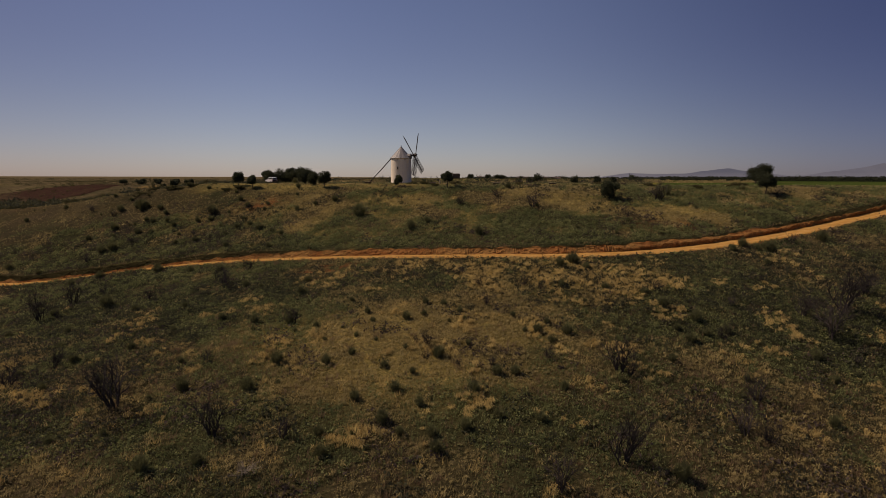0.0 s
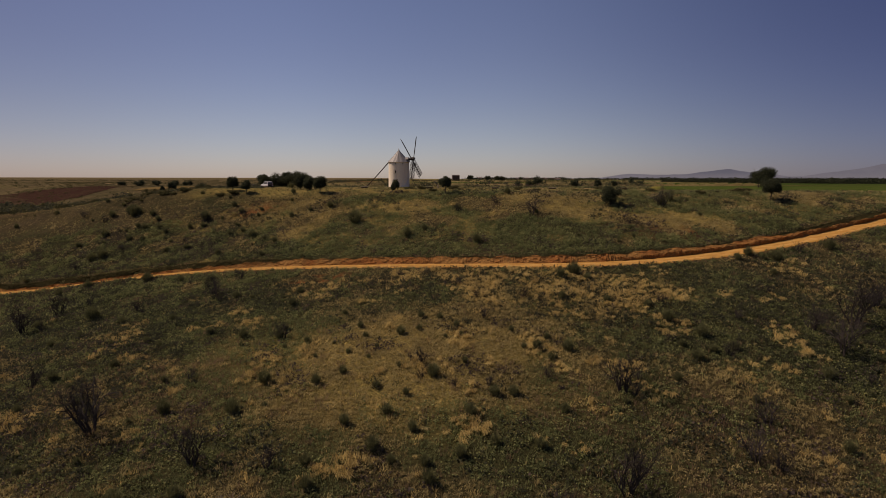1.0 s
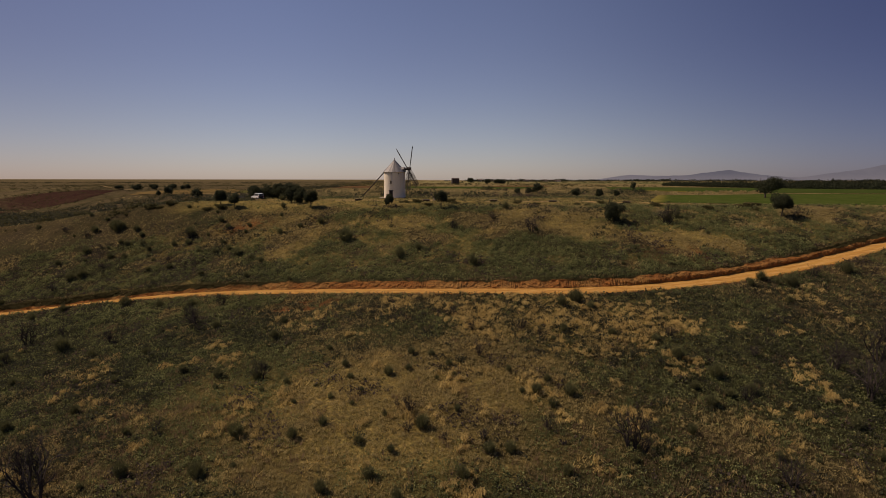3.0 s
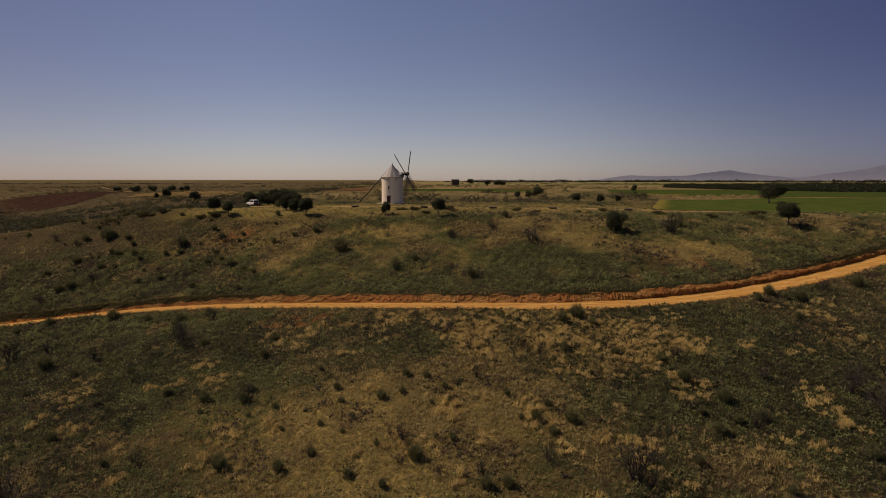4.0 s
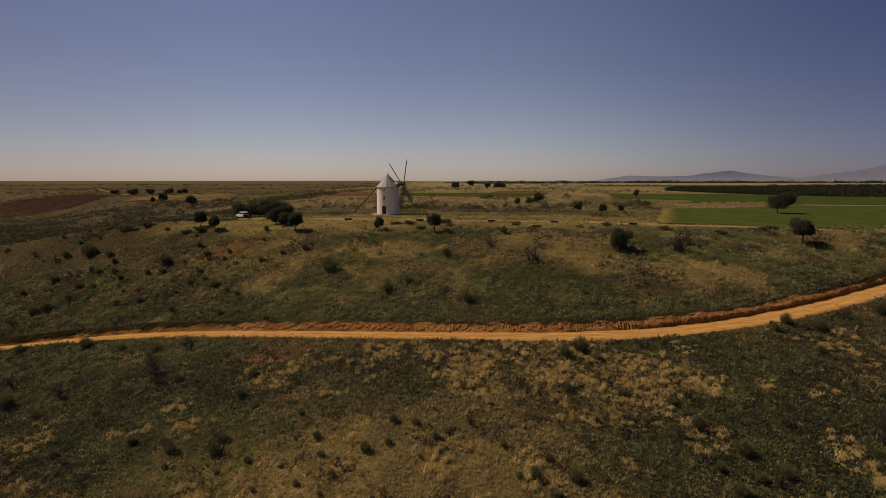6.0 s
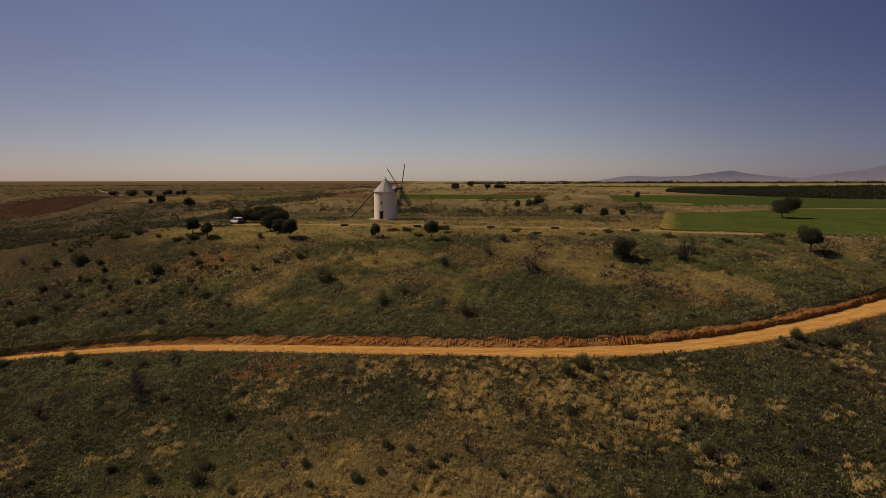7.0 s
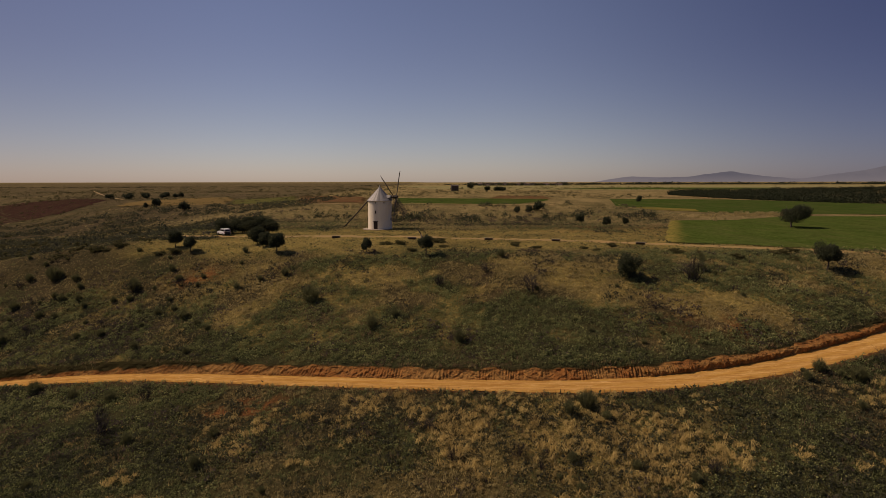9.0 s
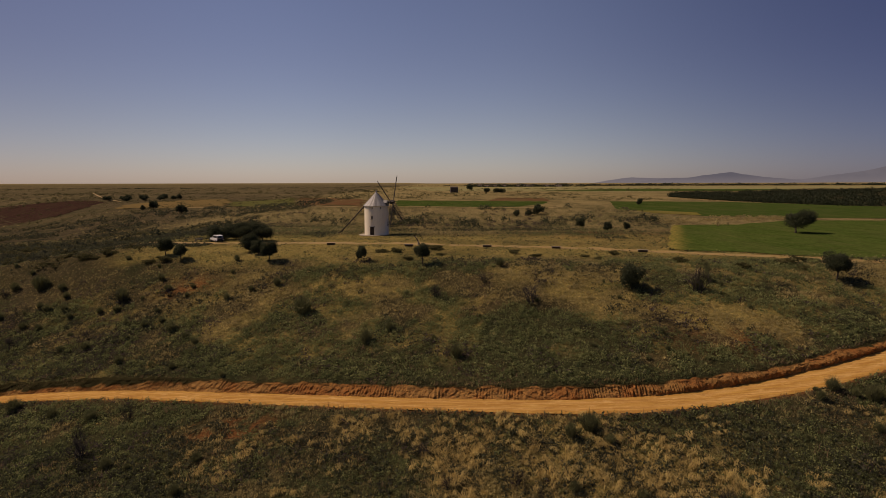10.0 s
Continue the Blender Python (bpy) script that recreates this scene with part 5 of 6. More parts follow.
def build_scrub():
    """Far bushes and woods, too many to count."""
    rng = np.random.RandomState(9)

    def clumps(name, spots, per, material, label, category, leaf):
        vs, fs, ts, n = [], [], [], 0
        for x, y, w, h in spots:
            p, tone = crown_points(rng, per, w * 0.5, h, 5)
            p = p + np.array([x, y, float(land(x, y)) + h * 0.48])
            v, f, t = leaf_cards(p, rng.uniform(0.7, 1.4, per) * leaf * math.sqrt(w * h), tone, rng)
            vs.append(v), fs.append(f + n), ts.append(t)
            n += len(v)
        me = array_mesh(name, np.concatenate(vs), np.concatenate(fs), material, tone=np.concatenate(ts))
        tagged(new(name, me), label, category, kind="stuff")

    def hollow(count, lo, hi, tall, gate, layer):
        spots = []
        while len(spots) < count:
            x, y = rng.uniform(-75, 112), rng.uniform(8, 158)
            near = float(0.30 * bump(x, y, 55, 62, 55, 26) + 0.22 * bump(x, y, -5, 40, 40, 14) + 0.12 * bump(x, y, -30, 110, 50, 25))
            if float(fbm(x, y, 15, layer)) + near > gate + 0.25 * rng.rand() and not (x > 84 + 0.2 * y and y < 140) and not (x > 50 and y < 28 and rng.rand() < 0.8) and not (x > 62 and y < 5):
                w = lo + (hi - lo) * rng.rand() ** 2
                spots.append((x, y, w, w * rng.uniform(*tall)))
        return spots

    x, y, w, h = np.array(hollow(2200, 0.5, 2.4, (0.4, 0.75), 0.42, 2)).T
    domes("valley_scrub", "sage", rng, x, y, w, h, 46, 0.14, "grey-green scrub bushes behind the windmill", "scrub")
    x, y, w, h = np.array(hollow(280, 1.0, 4.2, (0.5, 0.85), 0.62, 5)).T
    domes("valley_dark_scrub", "oak", rng, x, y, w, h, 80, 0.16, "dark evergreen bushes in the hollow behind the windmill", "scrub")
    clumps("valley_brown_scrub", hollow(700, 0.7, 3.2, (0.35, 0.7), 0.55, 1), 55, MAT["brown_heath"], "brown leafless scrub behind the windmill", "scrub", 0.11)
    clumps("valley_tussocks", hollow(1800, 0.5, 1.3, (0.4, 0.7), 0.35, 3), 28, MAT["dry"], "straw-coloured tussocks behind the windmill", "grass", 0.2)
    spots = []
    for k in range(150):
        s = rng.uniform(0, 1)
        x, y = 88 + 62 * s, 42 + 22 * s + rng.normal() * (9 - 5 * s)
        w = rng.uniform(1.2, 3.2)
        spots.append((x, y, w, w * rng.uniform(0.3, 0.55)))
    clumps("field_margin", spots, 80, MAT["dry"], "dry weeds and scrub between the fields", "scrub", 0.14)
    spots = []
    while len(spots) < 170:
        x, y = rng.uniform(-160, -45), rng.uniform(-40, 60)
        if float(fbm(x, y, 22, 4)) > 0.5:
            w = rng.uniform(0.8, 2.8)
            spots.append((x, y, w, w * rng.uniform(0.5, 0.8)))
    clumps("hillside_scrub", spots, 110, MAT["scrub"], "low scrub bushes on the hillside", "scrub", 0.13)
    # the side valley in the west: heath and bushes, thickest along its bottom
    for name, key, count, lo, hi, label in (("vale_heath", "heath", 3800, 1.0, 4.5, "dark green heath in the western side valley"), ("vale_scrub", "scrub", 1500, 0.8, 3.6, "dark bushes in the western side valley"), ("vale_tussocks", "dry", 1500, 0.5, 1.6, "golden tussocks in the western side valley")):
        spots = []
        while len(spots) < count:
            y = -30 + 520 * rng.rand() ** 1.3
            x = -58 - (110 + 0.75 * (y + 30)) * rng.rand()
            patch = float(fbm(x, y, 26, 2 if key != "dry" else 4))
            if patch > 0.40 + 0.22 * rng.rand() and not (y > 290 + 0.2 * (x + 300) and x > -330) and not (x < -330 and y > 330):
                w = (lo + (hi - lo) * rng.rand() ** 2.2) * (1 + y / 900)
                spots.append((x, y, w, w * rng.uniform(0.25, 0.55)))
        x, y, w, h = np.array(spots).T
        domes(name, key, rng, x, y, w, h, 22, 0.26, label, "scrub")
    spots = []
    while len(spots) < 2600:
        x, y = rng.uniform(-900, 420), 180 + 800 * rng.rand() ** 1.4
        if float(fbm(x, y, 90, 1)) > 0.40 + 0.15 * rng.rand() and not (x > 100 and y < 250) and not (x > 190 and y < 620) and not (y < 290 and -240 < x and rng.rand() < 0.8):
            w = (1.6 + 5.0 * rng.rand() ** 2) * (0.6 + y / 1200) * (0.5 if y < 300 else 1)
            spots.append((x, y, w, w * rng.uniform(0.35, 0.6)))
    while len(spots) < 4400:
        x, y = (rng.uniform(-420, -60), rng.uniform(190, 520)) if rng.rand() < 0.6 else (rng.uniform(-90, 190), rng.uniform(270, 560))
        if float(fbm(x, y, 40, 3)) > 0.42 + 0.2 * rng.rand() and not (-200 < x < 100 and y < 300):
            w = 0.9 + 3.4 * rng.rand() ** 3
            spots.append((x, y, w, w * rng.uniform(0.4, 0.75)))
    while len(spots) < 6200:
        y = 480 + 1300 * rng.rand()
        x = -60 - (200 + 0.75 * y) * rng.rand()
        if float(fbm(x, y, 110, 4)) > 0.36 + 0.24 * rng.rand():
            w = 2.0 + 6.0 * rng.rand() ** 3
            spots.append((x, y, w, w * rng.uniform(0.4, 0.75)))
    x, y, w, h = np.array(spots).T
    domes("plain_scrub", "scrub", rng, x, y, w, h * 0.6, 20, 0.28, "scattered dark bushes on the far plain", "scrub")
    spots = []
    while len(spots) < 1900:
        s, d = rng.uniform(0, 1), rng.uniform(0, 1) ** 1.6
        x = np.interp(s, [0, 0.08, 0.16, 0.26, 0.42, 0.65, 1], [222, 219, 218, 232, 253, 330, 640])
        y = np.interp(s, [0, 0.08, 0.16, 0.26, 0.42, 0.65, 1], [358, 300, 246, 205, 158, 128, 70])
        far = math.hypot(x - 17, y + 150)
        deep = d * (90 + 700 * min(1.0, s / 0.45)) + 14 * (float(fbm(x, y, 40, 2)) - 0.5) + rng.uniform(-5, 3)
        x, y = x + (x - 17) / far * deep, y + (y + 150) / far * deep
        w = rng.uniform(3.5, 8.0) * (1 + deep / 600)
        spots.append((x, y, w, (1.3 + 0.2 * w) * rng.uniform(0.65, 1.15)))
    x, y, w, h = np.array(spots).T
    domes("oak_wood", "wood_oak", rng, x, y, w * 1.2, h, 90, 0.16, "dense dark holm oak wood at the edge of the fields", "wood")
    spots = []
    for k in range(700):
        t = rng.rand()
        x = -1500 + 3700 * t
        y = 1480 + 220 * math.sin(3 * t) + rng.uniform(-60, 60)
        if x < 90 and rng.rand() < 0.6:
            continue
        w = rng.uniform(6, 13) * (1.0 + 0.5 * (x > 90))
        spots.append((x, y, w * rng.uniform(1, 2.4), w * rng.uniform(0.5, 0.85)))
    for k in range(90):
        w = rng.uniform(6, 12)
        spots.append((rng.uniform(80, 410), rng.uniform(1360, 1390), w, w * rng.uniform(0.6, 1.0)))
    x, y, w, h = np.array(spots).T
    domes("far_tree_line", "wood_oak", rng, x, y, w * 1.3, h * np.where(x > 90, 0.55, 0.28), 50, 0.20, "dark line of trees on the horizon", "trees")


def build_grass():
    """Tufts over the land that the flight sees, each a few bent blades."""
    rng = np.random.RandomState(3)

    def seen(x, y, margin=6):
        return np.abs(x - 15) < 0.80 * (y + 181) + margin

    def tufts(x, y, height, blades_n, width, spread):
        n = len(x)
        z = land(x, y)
        lean0 = rng.uniform(0, 2 * math.pi, n)
        tone0 = rng.uniform(0, 1, n)
        vs, ts = [], []
        for b in range(blades_n):
            a = lean0 + 2 * math.pi * b / blades_n + rng.uniform(-0.6, 0.6, n)
            h = height * rng.uniform(0.55, 1.15, n)
            out = h * spread * rng.uniform(0.3, 1.2, n)
            r = 0.25 * height * rng.uniform(0, 1, n)
            bx, by = x + r * np.cos(a), y + r * np.sin(a)
            c, s = np.cos(a + rng.uniform(0.8, 2.3, n)), np.sin(a + rng.uniform(0.8, 2.3, n))
            w = width * height * rng.uniform(0.6, 1.3, n)
            vs.append(np.stack([np.stack([bx - c * w, by - s * w, z - 0.04], 1), np.stack([bx + c * w, by + s * w, z - 0.04], 1), np.stack([bx + out * np.cos(a), by + out * np.sin(a), z + h], 1)], 1))
            ts.append(np.repeat(tone0, 3).reshape(n, 3))
        v = np.stack(vs, 1).reshape(-1, 3)
        t = np.stack(ts, 1).reshape(-1)
        return v, np.arange(len(v)).reshape(-1, 3), t

    groups = {"green": [], "dry": [], "brown": [], "pale": []}
    zones = [(-70, 95, -146, -94, 9, 0.26, 5, 0.075, 1.0), (-95, 125, -94, -52, 4.5, 0.30, 5, 0.085, 0.95), (-150, 160, -52, -8, 5.0, 0.22, 5, 0.12, 0.9), (-240, 110, -8, 110, 1.3, 0.42, 5, 0.18, 0.8)]
    for x0, x1, y0, y1, density, tall, blades_n, width, spread in zones:
        n = int((x1 - x0) * (y1 - y0) * density)
        x, y = rng.uniform(x0, x1, n), rng.uniform(y0, y1, n)
        u = (y - road_edge(x)) * road_cos(x)
        keep = seen(x, y) & ((u < -0.2 + 0.5 * blotch(x, y, 1.2, 1)) | (u > road_width(x) + bank_width(x) * 0.86))
        keep &= (bareness(x, y) < rng.uniform(0.2, 1.0, n)) & ~in_crop(x, y) & ~on_track(x, y)
        keep &= ((x + 0.9) ** 2 + (y + 0.4) ** 2 > 27) & (rng.uniform(0, 1, n) < 0.35 + 0.9 * fbm(x, y, 2.6, 2))
        x, y = x[keep], y[keep]
        d = dryness(x, y)
        pick = rng.uniform(0, 1, len(x))
        size = tall * (0.55 + 0.9 * fbm(x, y, 3.5, 4)) * rng.uniform(0.6, 1.4, len(x)) * (0.6 + 0.4 * np.clip((-40 - y) / 10, 0, 1))
        clumpy = fbm(x, y, 2.0, 5)
        brown = (fbm(x, y, 14, 5) + 0.30 * bump(x, y, 40, -131, 16, 9) + 0.22 * bump(x, y, -22, -125, 16, 14) - 0.25 * bump(x, y, 9, -118, 18, 11) > 0.62) & (pick < 0.75) & (y < -50)
        pale = (clumpy + 0.14 * bump(x, y, 33, -102, 10, 8) + 0.08 * bump(x, y, 15, -97, 20, 6) > 0.68) & (d > 0.35) & (y < -52)
        dry = d > 0.25 + 0.5 * pick
        kind = np.where(pale, 3, np.where(brown, 2, np.where(dry, 1, 0)))
        for k, key in enumerate(groups):
            sel = kind == k
            if sel.any():
                grow = size[sel] * (1.35 if key == "pale" else 1.0)
                groups[key].append(tufts(x[sel], y[sel], grow, blades_n, width, spread))
    def clumps(key, count, box, each, spread, tall, blades_n, width, keep_if):
        x0, x1, y0, y1 = box
        x, y = rng.uniform(x0, x1, count), rng.uniform(y0, y1, count)
        u = (y - road_edge(x)) * road_cos(x)
        keep = seen(x, y) & ((u < -0.15) | (u > road_width(x) + bank_width(x))) & keep_if(x, y, u)
        x, y = x[keep], y[keep]
        size = rng.uniform(0.6, 1.4, len(x))
        r = np.repeat(size, each) * spread
        px, py = np.repeat(x, each) + r * rng.normal(size=len(r)), np.repeat(y, each) + r * rng.normal(size=len(r))
        u = (py - road_edge(px)) * road_cos(px)
        ok = (u < 0.1) | (u > road_width(px) + bank_width(px) * 0.88)
        groups[key].append(tufts(px[ok], py[ok], (np.repeat(size, each) * tall * rng.uniform(0.6, 1.2, len(r)))[ok], blades_n, width, 0.6))

    # plants on the cut bank
    at = lambda n: rng.uniform(-60, 85, n)
    for key, count in (("brown", 2600), ("green", 1700), ("dry", 1500)):
        bx = at(count)
        bu = road_width(bx) + bank_width(bx) * rng.uniform(0.25, 1.0, count)
        ok = fbm(bx, bu, 2.2, 3) > 0.52
        bx, bu = bx[ok], bu[ok]
        bs = (road_edge(bx + 0.5) - road_edge(bx - 0.5)) * road_cos(bx)
        groups[key].append(tufts(bx - bu * bs, road_edge(bx) + bu * road_cos(bx), rng.uniform(0.2, 0.5, len(bx)), 5, 0.08, 0.7))

    chance = lambda x: rng.uniform(0, 1, len(x))
    clumps("dry", 6000, (-50, 80, -144, -94), 6, 0.20, 0.26, 5, 0.075, lambda x, y, u: chance(x) < 0.2 + 0.8 * dryness(x, y))
    clumps("dry", 5000, (-80, 110, -94, -44), 5, 0.22, 0.32, 5, 0.07, lambda x, y, u: chance(x) < 0.1 + 0.8 * dryness(x, y))
    clumps("green", 3000, (-55, 90, -144, -92), 7, 0.30, 0.34, 5, 0.065, lambda x, y, u: chance(x) < 1.1 - 1.2 * dryness(x, y))
    clumps("green", 1500, (-80, 110, -90, -48), 6, 0.28, 0.38, 5, 0.075, lambda x, y, u: chance(x) < 1.1 - 1.2 * dryness(x, y))

    def places(count, box, keep_if, off=0.5):
        x0, x1, y0, y1 = box
        x, y = rng.uniform(x0, x1, count), rng.uniform(y0, y1, count)
        u = (y - road_edge(x)) * road_cos(x)
        keep = seen(x, y) & ((u < -off) | (u > road_width(x) + bank_width(x) + 0.2)) & (bareness(x, y) < 0.55)
        x, y = x[keep], y[keep]
        keep = keep_if(x, y)
        return x[keep], y[keep]

    def tussocks(name, key, x, y, size, strands, width, label):
        """Mops of straw: each strand rises from the root, bends over and hangs, most with the wind."""
        n = len(x)
        lean = rng.normal(0.4, 1.0, n)
        a = lean[:, None] + rng.normal(0, 1.1, (n, strands))
        out = size[:, None] * rng.uniform(0.35, 1.0, (n, strands))
        high = size[:, None] * rng.uniform(0.35, 0.75, (n, strands))
        z = land(x, y)[:, None]
        c, d = np.cos(a), np.sin(a)
        rx, ry = x[:, None] + 0.16 * size[:, None] * rng.normal(size=a.shape), y[:, None] + 0.16 * size[:, None] * rng.normal(size=a.shape)
        wide = width * size[:, None] * rng.uniform(0.6, 1.4, a.shape)
        mx, my = rx + 0.45 * out * c, ry + 0.45 * out * d
        v = np.stack([np.stack([rx, ry, z - 0.03 + 0 * a], -1), np.stack([mx - wide * d, my + wide * c, z + high], -1), np.stack([rx + out * c, ry + out * d, z + 0.45 * high], -1), np.stack([mx + wide * d, my - wide * c, z + high * 0.97], -1)], 2)
        tone = np.repeat(np.clip(rng.uniform(0, 1, (n, 1)) + 0.2 * rng.normal(size=a.shape), 0, 1).ravel(), 4)
        f = np.arange(n * strands)[:, None] * 4 + np.array([0, 1, 2, 3])[None]
        tagged(new(name, array_mesh(name, v.reshape(-1, 3), f, MAT[key], tone=tone)), label, "grass", kind="stuff")

    mane = lambda x, y: fbm(x, y, 4.2, 5) + 0.42 * bump(x, y, 34, -103, 13, 9) + 0.10 * bump(x, y, 13, -97, 22, 5) + 0.04 * bump(x, y, 58, -104, 14, 7) + 0.10 * bump(x, y, -12, -97, 12, 5) + 0.08 * bump(x, y, 40, -126, 16, 7) > 0.66 + 0.14 * chance(x)
    x, y = places(22000, (-55, 90, -144, -92), mane)
    tussocks("pale_tussocks", "pale", x, y, rng.uniform(0.30, 0.95, len(x)) ** 1.2, 26, 0.026, "bent pale straw tussocks on the lower slope")
    x, y = places(14000, (-80, 115, -92, -52), lambda x, y: fbm(x, y, 4.0, 5) + 0.35 * dryness(x, y) > 0.74 + 0.2 * chance(x))
    tussocks("slope_tussocks", "dry", x, y, rng.uniform(0.30, 0.70, len(x)), 16, 0.035, "bent golden tussocks on the upper slope")
    x, y = places(9000, (-40, 70, -144, -100), lambda x, y: chance(x) < 0.05 + 0.85 * dryness(x, y))
    tussocks("golden_tussocks", "dry", x, y, rng.uniform(0.25, 0.60, len(x)), 14, 0.035, "short golden tussocks on the lower slope")

    # knee-high shrublets: they give the slopes their dark and light lumps
    # denser far left and right: real heath, thickened to imitate lens vignetting
    shade = lambda x, y: fbm(x, y, 6.0, 2) + 0.40 * bump(x, y, -36, -102, 30, 14) + 0.40 * bump(x, y, 64, -108, 20, 18) + 0.22 * bump(x, y, -56, -66, 34, 17) + 0.34 * bump(x, y, -32, -130, 22, 18) + 0.20 * bump(x, y, -26, -76, 18, 7) + 0.14 * bump(x, y, 12, -94, 30, 4) + 0.20 * bump(x, y, 42, -112, 14, 8) + 0.16 * bump(x, y, 55, -126, 16, 14) + 0.20 * bump(x, y, 78, -70, 28, 9) + 0.16 * bump(x, y, 80, -92, 18, 14) - 0.24 * bump(x, y, 8, -118, 17, 11)
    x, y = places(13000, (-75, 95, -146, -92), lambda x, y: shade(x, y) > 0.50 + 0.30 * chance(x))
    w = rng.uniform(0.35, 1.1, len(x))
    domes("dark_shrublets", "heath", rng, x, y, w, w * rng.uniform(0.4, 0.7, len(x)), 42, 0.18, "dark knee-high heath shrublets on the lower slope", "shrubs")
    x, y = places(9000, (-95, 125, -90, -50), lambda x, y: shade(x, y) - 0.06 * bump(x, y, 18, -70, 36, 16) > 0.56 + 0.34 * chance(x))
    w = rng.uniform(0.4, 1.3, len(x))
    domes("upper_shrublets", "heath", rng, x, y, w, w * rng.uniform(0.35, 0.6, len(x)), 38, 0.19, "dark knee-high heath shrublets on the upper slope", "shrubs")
    x, y = places(26000, (-80, 110, -90, -50), lambda x, y: (dryness(x, y) < 0.45 * (0.5 + chance(x))) & (fbm(x, y, 1.9, 1) > 0.42))
    w = rng.uniform(0.35, 1.05, len(x))
    domes("herb_cushions", "herb", rng, x, y, w, w * rng.uniform(0.45, 0.7, len(x)), 20, 0.26, "leafy green cushions on the upper slope", "plants")
    x, y = places(16000, (-60, 90, -146, -92), lambda x, y: (dryness(x, y) < 0.5 * (0.5 + chance(x))) & (fbm(x, y, 1.9, 1) > 0.40))
    w = rng.uniform(0.3, 0.8, len(x))
    domes("lower_cushions", "herb", rng, x, y, w, w * rng.uniform(0.4, 0.65, len(x)), 22, 0.26, "leafy green cushions on the lower slope", "plants")
    clumps("brown", 4200, (-60, 95, -102, -60), 6, 0.26, 0.40, 6, 0.05, lambda x, y, u: (u > -2.6) & (u < 0) & (chance(x) < 0.85))
    clumps("brown", 2600, (-50, 80, -144, -94), 7, 0.34, 0.44, 6, 0.05, lambda x, y, u: chance(x) < 0.12 + 0.8 * bump(x, y, 42, -130, 18, 9) + 0.6 * bump(x, y, -22, -126, 16, 14) + 0.5 * bump(x, y, 14, -141, 26, 5))

    def herbs(name, key, count, box, size, keep_if, cards, label):
        x0, x1, y0, y1 = box
        x, y = rng.uniform(x0, x1, count), rng.uniform(y0, y1, count)
        u = (y - road_edge(x)) * road_cos(x)
        keep = seen(x, y) & ((u < -0.4) | (u > road_width(x) + bank_width(x) + 0.1)) & keep_if(x, y) & (bareness(x, y) < 0.5) & ~on_track(x, y)
        x, y = np.repeat(x[keep], cards), np.repeat(y[keep], cards)
        s = size * np.repeat(rng.uniform(0.5, 1.5, keep.sum()), cards)
        p = np.stack([x, y, land(x, y)], 1) + rng.normal(size=(len(x), 3)) * s[:, None] * np.array([0.75, 0.75, 0.0])
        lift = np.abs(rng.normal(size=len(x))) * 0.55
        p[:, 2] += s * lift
        # tone grows with lift: green and heath tips are coloured as if lit
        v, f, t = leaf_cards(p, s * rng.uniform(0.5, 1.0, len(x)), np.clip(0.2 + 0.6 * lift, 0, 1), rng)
        tagged(new(name, array_mesh(name, v, f, MAT[key], tone=t)), label, "plants", kind="stuff")

    fresh = lambda x, y: (dryness(x, y) < 0.62 * rng.uniform(0.4, 1.3, len(x))) & (fbm(x, y, 1.7, 1) > 0.36)
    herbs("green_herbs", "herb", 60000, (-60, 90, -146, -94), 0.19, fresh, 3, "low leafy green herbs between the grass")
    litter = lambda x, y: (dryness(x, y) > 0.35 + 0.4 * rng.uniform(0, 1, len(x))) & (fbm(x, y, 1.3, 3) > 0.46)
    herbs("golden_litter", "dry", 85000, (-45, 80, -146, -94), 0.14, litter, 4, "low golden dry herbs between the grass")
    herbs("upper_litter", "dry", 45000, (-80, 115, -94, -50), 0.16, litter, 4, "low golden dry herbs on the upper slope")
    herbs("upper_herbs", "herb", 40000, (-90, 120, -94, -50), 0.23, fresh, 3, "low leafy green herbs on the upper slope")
    # heath thickens at both sides too, partly as stand-in for vignetting
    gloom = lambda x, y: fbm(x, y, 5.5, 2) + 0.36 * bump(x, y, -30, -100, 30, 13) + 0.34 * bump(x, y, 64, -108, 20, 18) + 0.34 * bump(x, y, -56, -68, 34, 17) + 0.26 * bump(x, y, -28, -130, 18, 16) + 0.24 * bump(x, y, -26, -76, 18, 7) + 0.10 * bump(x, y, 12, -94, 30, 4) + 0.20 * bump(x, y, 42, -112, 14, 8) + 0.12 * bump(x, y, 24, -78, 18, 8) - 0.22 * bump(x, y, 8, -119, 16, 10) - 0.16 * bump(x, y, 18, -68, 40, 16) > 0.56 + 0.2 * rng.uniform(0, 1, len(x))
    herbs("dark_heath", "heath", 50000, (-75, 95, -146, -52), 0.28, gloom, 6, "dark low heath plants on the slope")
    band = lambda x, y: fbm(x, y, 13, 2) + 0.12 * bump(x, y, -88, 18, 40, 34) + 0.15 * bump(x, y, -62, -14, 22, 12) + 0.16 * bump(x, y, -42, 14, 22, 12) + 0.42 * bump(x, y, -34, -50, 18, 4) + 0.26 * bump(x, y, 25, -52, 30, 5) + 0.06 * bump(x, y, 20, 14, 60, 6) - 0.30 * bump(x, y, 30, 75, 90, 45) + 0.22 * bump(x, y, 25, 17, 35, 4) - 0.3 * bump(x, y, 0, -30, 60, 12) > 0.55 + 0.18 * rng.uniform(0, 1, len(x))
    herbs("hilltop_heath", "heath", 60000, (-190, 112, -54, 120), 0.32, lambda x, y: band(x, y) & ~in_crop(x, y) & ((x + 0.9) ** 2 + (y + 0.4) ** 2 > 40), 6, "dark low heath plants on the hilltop")
